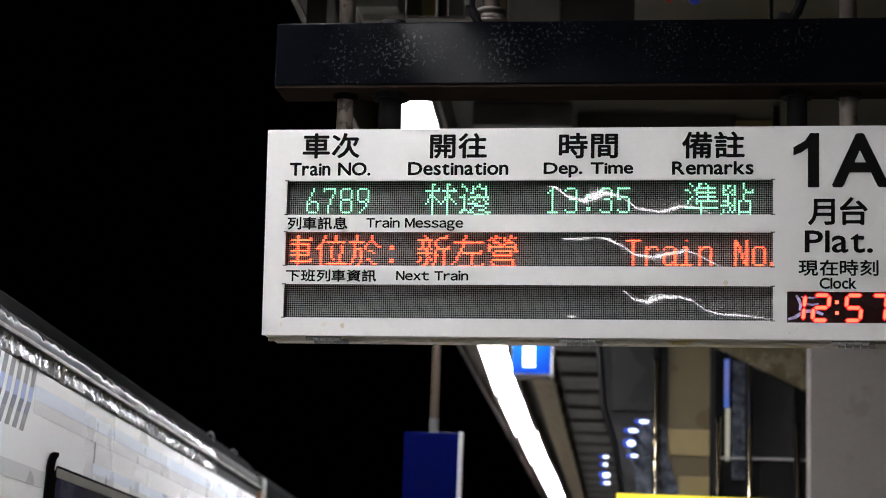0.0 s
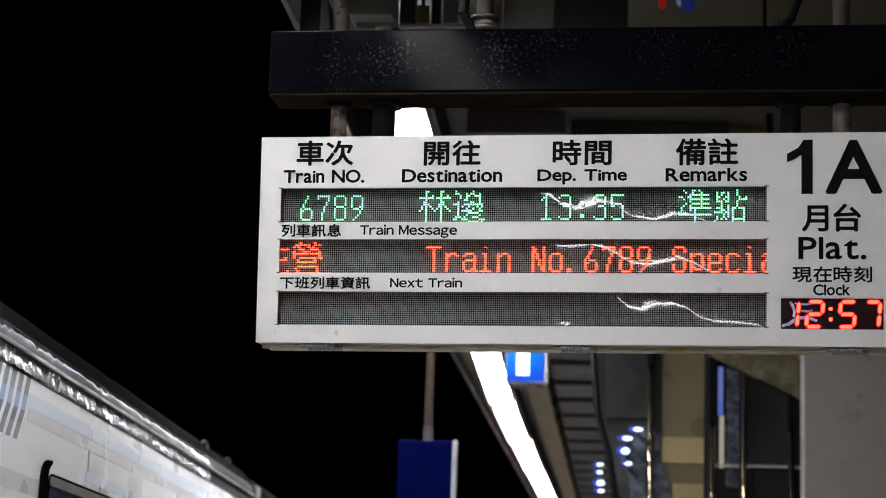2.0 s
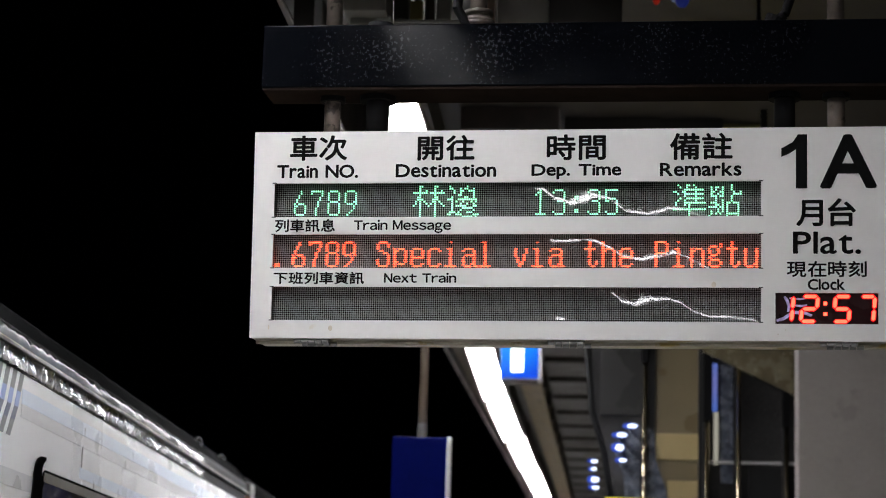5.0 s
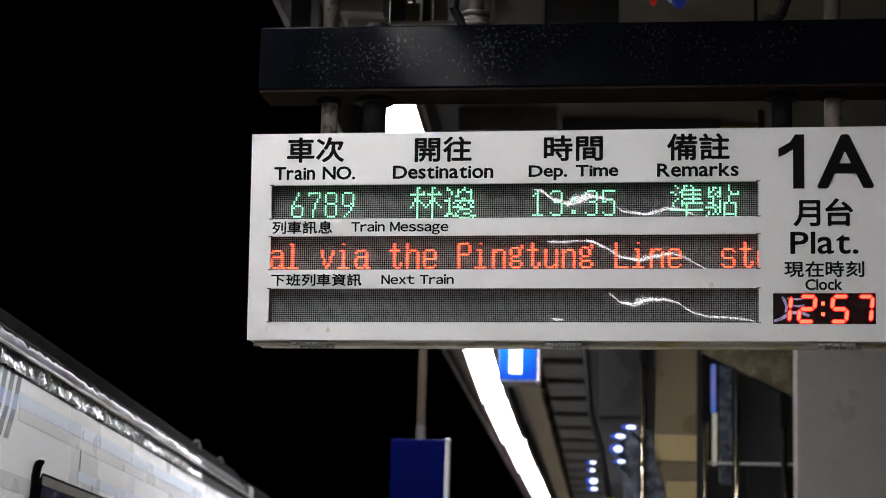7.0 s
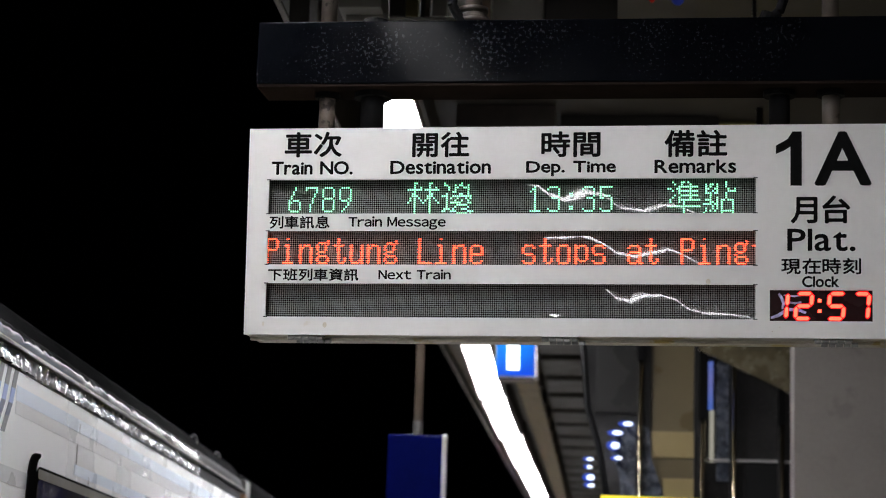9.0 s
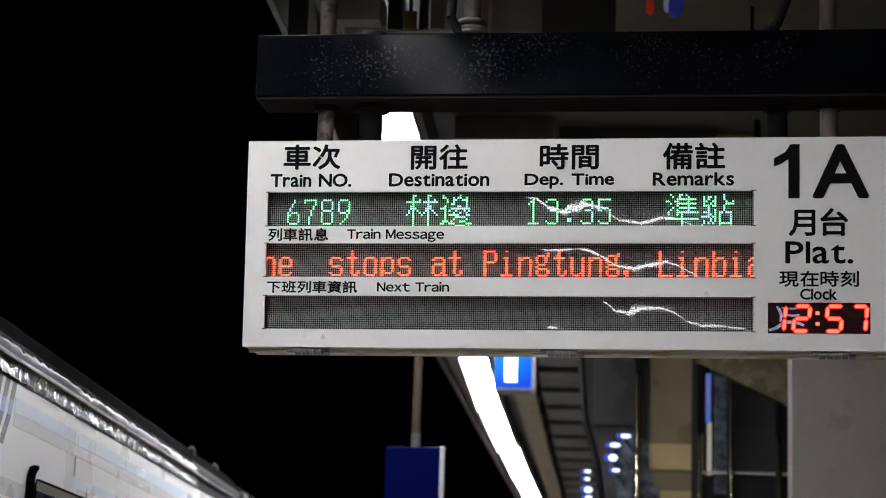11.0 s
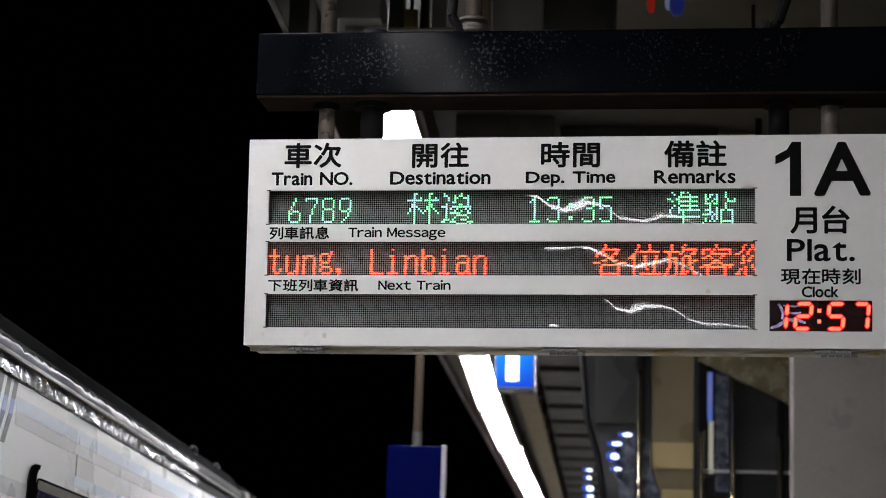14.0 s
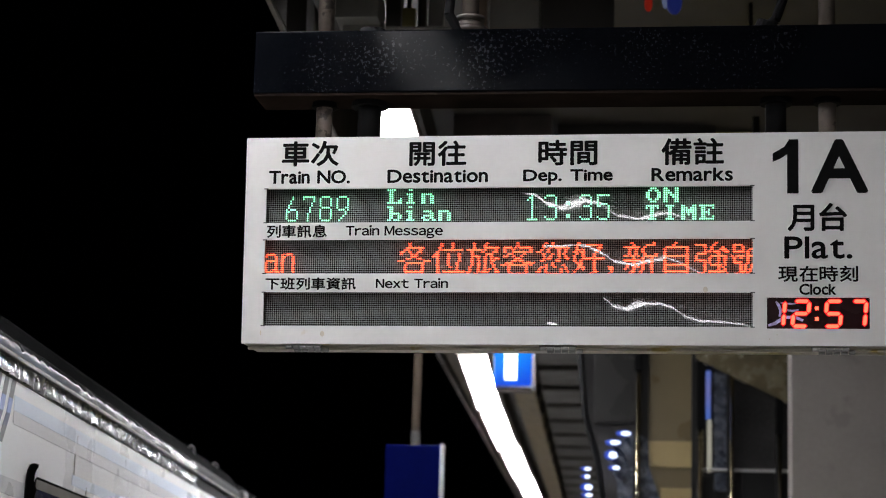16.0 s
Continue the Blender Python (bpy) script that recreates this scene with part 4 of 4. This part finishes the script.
PALE = mat("pale_box", (0.22, 0.21, 0.185), 0.5, vary=0.2, scale=6)


def canopy_underside():
    for k in range(3, 34):
        y = 9.2 + 1.4 * k
        bm = B(-0.66, -0.12, y, y + 1.02, 4.27, 4.449, 0.02)
        r = part("ceiling_rib", bm, RIB)
        tagged(r, "brown painted cross rib under the canopy", "ceiling rib", "cross ribs under the canopy")
    t = empty("lamp_trough", pose(-0.85, 16.0, 4.25), "tan stained cable trough beside the strip lights", "cable trough")
    bm = bmesh.new()
    f = bm.faces.new([bm.verts.new((x, 0, z)) for x, z in ((-0.1, 0.02), (0.13, -0.05), (0.13, 0.199), (-0.1, 0.199))])
    r = bmesh.ops.extrude_face_region(bm, geom=[f])
    bmesh.ops.translate(bm, verts=[q for q in r["geom"] if isinstance(q, bmesh.types.BMVert)], vec=(0, 41, 0))
    bmesh.ops.recalc_face_normals(bm, faces=bm.faces[:])
    part("channel", bm, TROUGH, t)
    for k in range(29):
        part("bracket", B(0.131, 0.165, 0.3 + 1.4 * k, 0.42 + 1.4 * k, -0.03, 0.1, 0.005), BROWN, t)


def enclosure():
    e = empty("stair_enclosure", pose(0, 13.2, 0), "dark polished stair enclosure with metal mullions", "stair enclosure")
    # dark wall with a slanted near edge
    edge = [(-0.186, 3.549), (-0.150, 3.161), (-0.075, 2.912), (-0.020, 2.588)]
    edge = [(edge[0][0] - 0.01, 4.448)] + edge + [(edge[-1][0] + 0.12, 0.0)]
    bm = bmesh.new()
    ring = edge + [(3.2, 0.0), (3.2, 4.448)]
    f = bm.faces.new([bm.verts.new((x, 0, z)) for x, z in ring])
    r = bmesh.ops.extrude_face_region(bm, geom=[f])
    bmesh.ops.translate(bm, verts=[q for q in r["geom"] if isinstance(q, bmesh.types.BMVert)], vec=(0, 0.3, 0))
    bmesh.ops.recalc_face_normals(bm, faces=bm.faces[:])
    part("granite_wall", bm, GRANITE, e, "dark polished granite wall")
    bm = bmesh.new()
    for p, q in zip(edge, edge[1:]):
        cyl(bm, 0.018, (p[0], -0.01, p[1]), (q[0], -0.01, q[1]), 12)
    part("edge_tube", bm, DARKPIPE, e, "black edge tube")

    def panel(name, x0, x1, z0, z1, m, label, y0=-0.03, y1=-0.004, bevel=0.004):
        return part(name, B(x0, x1, y0, y1, z0, z1, bevel), m, e, label)

    panel("tan_panel", 0.247, 0.516, 2.606, 3.749, TAN, "tan wall panel")
    # brighter reflections on the tan panel, painted as paler yellow patches
    panel("pale_reflection", 0.250, 0.525, 2.860, 3.023, TANLIGHT, "pale yellow reflection painted on the tan wall panel", -0.045, -0.031)
    panel("pale_reflection", 0.324, 0.555, 2.572, 2.731, TANLIGHT, "pale yellow reflection painted on the tan wall panel", -0.045, -0.031)
    panel("dark_jamb", 0.516, 0.572, 2.575, 3.752, DARKPIPE, "black jamb", -0.06, -0.004)
    panel("dark_jamb", 0.198, 0.247, 2.567, 3.746, DARKPIPE, "black jamb", -0.05, -0.004)
    panel("grey_panel", -0.095, 0.173, 3.136, 3.742, GREYPANEL, "dark grey polished panel")
    ring = [(0.137, 3.084), (0.242, 3.04), (0.257, 2.844), (0.323, 2.655), (0.33, 2.4), (0.09, 2.4), (0.049, 2.774), (-0.03, 2.95)]
    bm = bmesh.new()
    f = bm.faces.new([bm.verts.new((x, -0.058, z)) for x, z in ring])
    r = bmesh.ops.extrude_face_region(bm, geom=[f])
    bmesh.ops.translate(bm, verts=[q for q in r["geom"] if isinstance(q, bmesh.types.BMVert)], vec=(0, 0.007, 0))
    bmesh.ops.recalc_face_normals(bm, faces=bm.faces[:])
    part("blue_grey_panel", bm, BLUEGREY, e, "blue-grey mottled glass panel")
    panel("advert_lightbox", 0.605, 0.634, 3.171, 3.472, ADGLOW, "narrow glowing blue advert", -0.05, -0.004, 0.002)
    panel("advert_lightbox", 0.614, 0.641, 2.838, 3.164, ADPALE, "narrow glowing pale advert", -0.05, -0.004, 0.002)
    panel("advert_side", 0.657, 0.735, 2.720, 3.466, BLUEGREY, "blue-grey polished strip")
    panel("cross_rail", 0.526, 1.117, 2.843, 2.860, ALU, "thin pale cross rail", -0.05, -0.02, 0.001)
    panel("lower_panel", 0.831, 1.114, 2.587, 2.832, DARKPIPE, "black lower panel")
    for x, split, top in ((0.181, 3.46, 3.729), (0.57, 3.099, 3.74), (0.764, 3.456, 3.74), (1.06, 3.071, 3.74)):
        m = part("mullion", C(0.013, (x, -0.1, 0.56), (x, -0.1, split), 14), CHROME, e, "brass-toned metal mullion", smooth=True)
        # black box added so the mullion's upper half looks unlit
        part("mullion_dark_top", B(x - 0.024, x + 0.02, -0.115, -0.062, split, top, 0.004), BLACKMATT, m, "black box standing for the unlit upper half")
        part("mullion_back", B(x - 0.026, x + 0.008, -0.085, -0.062, 0.56, split), DARKPIPE, m, "black mullion back")
    # sloping soffit above the stair
    a, b = (0.540, 3.535), (1.103, 3.272)
    bm = bmesh.new()
    ring = [(a[0], a[1]), (b[0], b[1]), (b[0], b[1] + 0.9), (a[0], a[1] + 0.9)]
    f = bm.faces.new([bm.verts.new((x, -0.12, z)) for x, z in ring])
    r = bmesh.ops.extrude_face_region(bm, geom=[f])
    bmesh.ops.translate(bm, verts=[q for q in r["geom"] if isinstance(q, bmesh.types.BMVert)], vec=(0, 0.05, 0))
    bmesh.ops.recalc_face_normals(bm, faces=bm.faces[:])
    part("soffit", bm, SOFFIT, e, "sloping brown soffit")


GREYPANEL = mat("grey_panel", (0.018, 0.0175, 0.017), 0.3, vary=0.1, scale=4, spec=0.3)
ADPALE = glow("advert_pale", (0.75, 0.72, 0.6), 0.42)


def lamp_reflections():
    """Glowing blobs in two short rows, added for lamps reflected in glass and chrome."""
    for x, z, r, s in ((0.103, 3.039, 0.044, 0.4), (0.039, 2.982, 0.046, 0.4), (0.027, 2.904, 0.038, 0.75), (0.047, 2.827, 0.034, 0.45), (-0.126, 2.817, 0.03, 0.45), (-0.128, 2.769, 0.024, 0.6), (-0.121, 2.704, 0.035, 0.7), (-0.117, 2.656, 0.032, 0.45)):
        l = empty("lamp_reflection", pose(x, 12.9, z), "small bluish white glow standing for a reflected lamp", "spot lamp", "spot lamps by the stair")
        bm = bmesh.new()
        bmesh.ops.create_uvsphere(bm, u_segments=16, v_segments=8, radius=1, matrix=Matrix.Diagonal((r * 0.7, 0.02, r * s * 0.7, 1)))
        part("bulb", bm, SPOT, l, "glowing core of the reflection", smooth=True)
        bm = bmesh.new()
        bmesh.ops.create_uvsphere(bm, u_segments=16, v_segments=8, radius=1, matrix=Matrix.Translation((-0.012, 0.03, 0.003)) @ Matrix.Diagonal((r * 1.1, 0.008, r * s * 1.05, 1)))
        part("ring", bm, SPOTRIM, l, "blue fringe of the reflection", smooth=True)
        part("bracket", B(-0.008, 0.008, 0.05, 0.29, -0.008, 0.008), DARKPIPE, l)


def column():
    x0 = 1.073
    c = empty("column", pose(0, 12.4, 0), "grey painted concrete platform column", "column")
    part("shaft", B(x0, x0 + 0.78, 0, 0.28, 0, 4.449, 0.003), COLUMN, c, "grey painted shaft")


def yellow_box():
    x0, x1, z0, z1 = -0.090, 1.023, 2.149, 2.549
    b = empty("yellow_lightbox", pose(0, 12.2, 0, 0, 0.8, 0), "glowing yellow direction lightbox", "lightbox")
    part("glowing_face", B(x0, x1, 0, 0.02, z0, z1 - 0.004, 0.003), YELLOWGLOW, b, "glowing yellow face")
    part("case", B(x0 - 0.01, x1 + 0.01, 0.021, 0.18, z0 - 0.01, z1, 0.005), DARKPIPE, b, "black case")
    for x in (x0 + 0.25, x1 - 0.25):
        part("bracket", B(x - 0.02, x + 0.02, 0.181, 0.99, z1 - 0.3, z1 - 0.26), DARKPIPE, b)


def overhead_gear():
    """Boxes, ducts and boards under the canopy behind the beam."""
    def thing(name, x0, x1, z0, z1, y, d, m, label, cat):
        z1 = min(z1, 4.448) if z1 > 4.3 else z1
        b = empty(name, pose(0, y, 0), label, cat)
        part("body", B(x0, x1, 0, d, z0, z1, 0.006), m, b)
        if z1 < 4.44:
            part("hanger", C(0.008, ((x0 + x1) / 2, d / 2, z1), ((x0 + x1) / 2, d / 2, 4.449), 8), DARKPIPE, b)
        return b

    thing("junction_box", -1.101, -0.928, 4.122, 4.253, 7.9, 0.25, PALE, "pale metal junction box under the canopy", "junction box")
    thing("cable_tray", -1.081, -0.914, 4.095, 4.133, 8.0, 0.1, PALE, "pale cable tray under the canopy", "cable tray")
    # dark plate added to cover the lit end of the lamp housing
    thing("header_box", -0.937, -0.875, 4.194, 4.37, 8.25, 0.1, DARKBROWN, "dark brown box header under the canopy", "header")
    thing("bracket_plate", -0.864, -0.811, 4.179, 4.259, 8.2, 0.04, OLIVE, "olive yellow bracket plate", "bracket")
    thing("bracket_plate", -0.796, -0.76, 4.164, 4.325, 8.15, 0.04, BROWN, "dark brown bracket plate", "bracket")
    thing("bracket_plate", -0.755, -0.694, 4.179, 4.342, 8.2, 0.04, PALE, "pale metal bracket plate", "bracket")
    thing("cable_tray", -0.919, -0.645, 4.12, 4.133, 8.05, 0.1, PALE, "thin pale cable tray under the canopy", "cable tray")
    thing("post", -0.539, -0.503, 4.092, 4.287, 8.0, 0.06, TANPOST, "tan painted post under the canopy", "post")
    thing("duct", -0.498, -0.296, 4.118, 4.321, 8.1, 0.2, PALE, "grey painted air duct", "duct")
    thing("duct", -0.29, 0.004, 4.119, 4.322, 8.1, 0.2, DARKBROWN, "dark brown air duct", "duct")
    thing("header_box", -1.311, -1.228, 4.084, 4.286, 8.0, 0.2, DARKBROWN, "dark brown box header under the canopy", "header")
    thing("header_box", -0.829, -0.314, 4.328, 4.548, 10.6, 0.3, BROWN2, "brown box header under the canopy", "header")
    thing("header_box", -0.290, 0.544, 4.332, 4.610, 10.8, 0.3, DARKBROWN, "dark brown box header under the canopy", "header")
    thing("olive_board", 0.549, 0.746, 4.362, 4.673, 10.9, 0.1, OLIVE, "olive yellow board under the canopy", "board")
    thing("post", 0.726, 0.761, 4.289, 4.591, 10.6, 0.05, DARKPIPE, "thin black post under the canopy", "post")
    thing("pale_board", 0.810, 1.775, 4.444, 4.762, 11.2, 0.1, SOFFIT, "beige board under the canopy", "board")
    thing("frame_rod", -0.009, 0.005, 4.259, 4.488, 8.7, 0.04, DARKPIPE, "thin black frame rod", "rod")
    thing("frame_rod", 0.580, 0.597, 4.264, 4.491, 8.7, 0.04, DARKPIPE, "thin black frame rod", "rod")
    for x, z, m, w, h in ((0.145, 4.345, REDLAMP, 0.018, 0.038), (0.215, 4.36, WHITELAMP, 0.014, 0.04), (0.252, 4.35, BLUELAMP, 0.034, 0.055)):
        l = empty("signal_lamp", pose(x, 8.4, z), "small coloured indicator lamp under the canopy", "indicator lamp")
        bm = bmesh.new()
        bmesh.ops.create_uvsphere(bm, u_segments=14, v_segments=8, radius=1, matrix=Matrix.Diagonal((w, w, h, 1)))
        part("bulb", bm, m, l, smooth=True)
        part("stem", C(0.006, (0, 0, h * 0.95), (0, 0, 4.449 - z), 8), DARKPIPE, l)


TANPOST = mat("tan_post", (0.2, 0.14, 0.1), 0.5, vary=0.3, scale=9)
BROWN2 = mat("header_paint", (0.07, 0.056, 0.048), 0.5, vary=0.4, scale=8)
DARKBROWN = mat("dark_header", (0.03, 0.026, 0.022), 0.5, vary=0.3, scale=6)
REDLAMP = glow("red_indicator", (1.0, 0.06, 0.03), 0.12)
WHITELAMP = glow("pale_indicator", (0.5, 0.6, 1.0), 0.15)
BLUELAMP = glow("blue_indicator", (0.1, 0.16, 1.0), 0.06)
canopy_underside()
enclosure()
lamp_reflections()
column()
yellow_box()
overhead_gear()


# ---- what moves: the running message, the changing words and the blinking colon ----
def motions():
    hidden = 0.1
    for k, ob in STRIPS:
        x0 = START + 4 * PITCH * k
        z = PANELS[1][1]
        spot = lambda t, x0=x0, z=z: (round(t * FPS) / FPS, pose(x0 - SPEED * round(t * FPS) / FPS, 0.0185, z))
        queue = lambda t, k=k, z=z: (round(t * FPS) / FPS, pose(1.64, 0.092 + 0.00025 * k, z))
        rest = lambda t, k=k, z=z: (round(t * FPS) / FPS, pose(0.012, 0.092 + 0.00025 * k, z))
        enter, leave = (x0 - PX1) / SPEED, (x0 + 4 * PITCH - PX0 + 0.001) / SPEED
        step = 1 / FPS
        first = max(0.0, enter - 0.6)
        rows = [queue(0.0), queue(first - 0.5), queue(first - 0.4), queue(first - 0.35), queue(first - 0.3)] if enter > 1.3 else []
        last = min(16.0, leave + 0.1)
        if last > 0.15:
            inner = [first + 0.1 * n for n in range(5)] + [first + 0.4 + 0.5 * n for n in range(1, 30)] + [last - step * n for n in (6, 5, 4, 3, 2, 1)]
            inner = sorted({round(t * FPS) for t in inner if first <= t <= last - step} | {round(last * FPS)})
            rows += [spot(f / FPS) for f in inner]
            if last < 15.8:
                rows += [rest(last + 0.15 + step * n) for n in range(4)] + [rest(16.0)]
            elif last < 15.95:
                rows += [rest(16.0)]
        else:
            rows = [rest(0.0), rest(16.0)]
        walk(ob, rows)
    step = 1 / FPS
    for ob, shown_first in [(o, True) for o in CHINESE] + [(o, False) for o in LATIN]:
        x, y, z = ob.location
        front, back = pose(x, y, z), pose(x, hidden, z)
        a, b = (front, back) if shown_first else (back, front)
        walk(ob, [(0.0, a), (FLIP - 2 * step, a), (FLIP - step, a), (FLIP, b), (FLIP + step, b), (16.0, b)])
    on, off = pose(0, 0.0105, 0), pose(0, hidden, 0)
    rows = [(0.0, on)]
    for s in range(16):
        rows += [(s + 0.2, on), (s + 0.23, on), (s + 0.27, off), (s + 0.3, off), (s + 0.73, off), (s + 0.77, off), (s + 0.8, on), (s + 0.83, on)]
    walk(COLON, rows + [(16.0, on)])


motions()
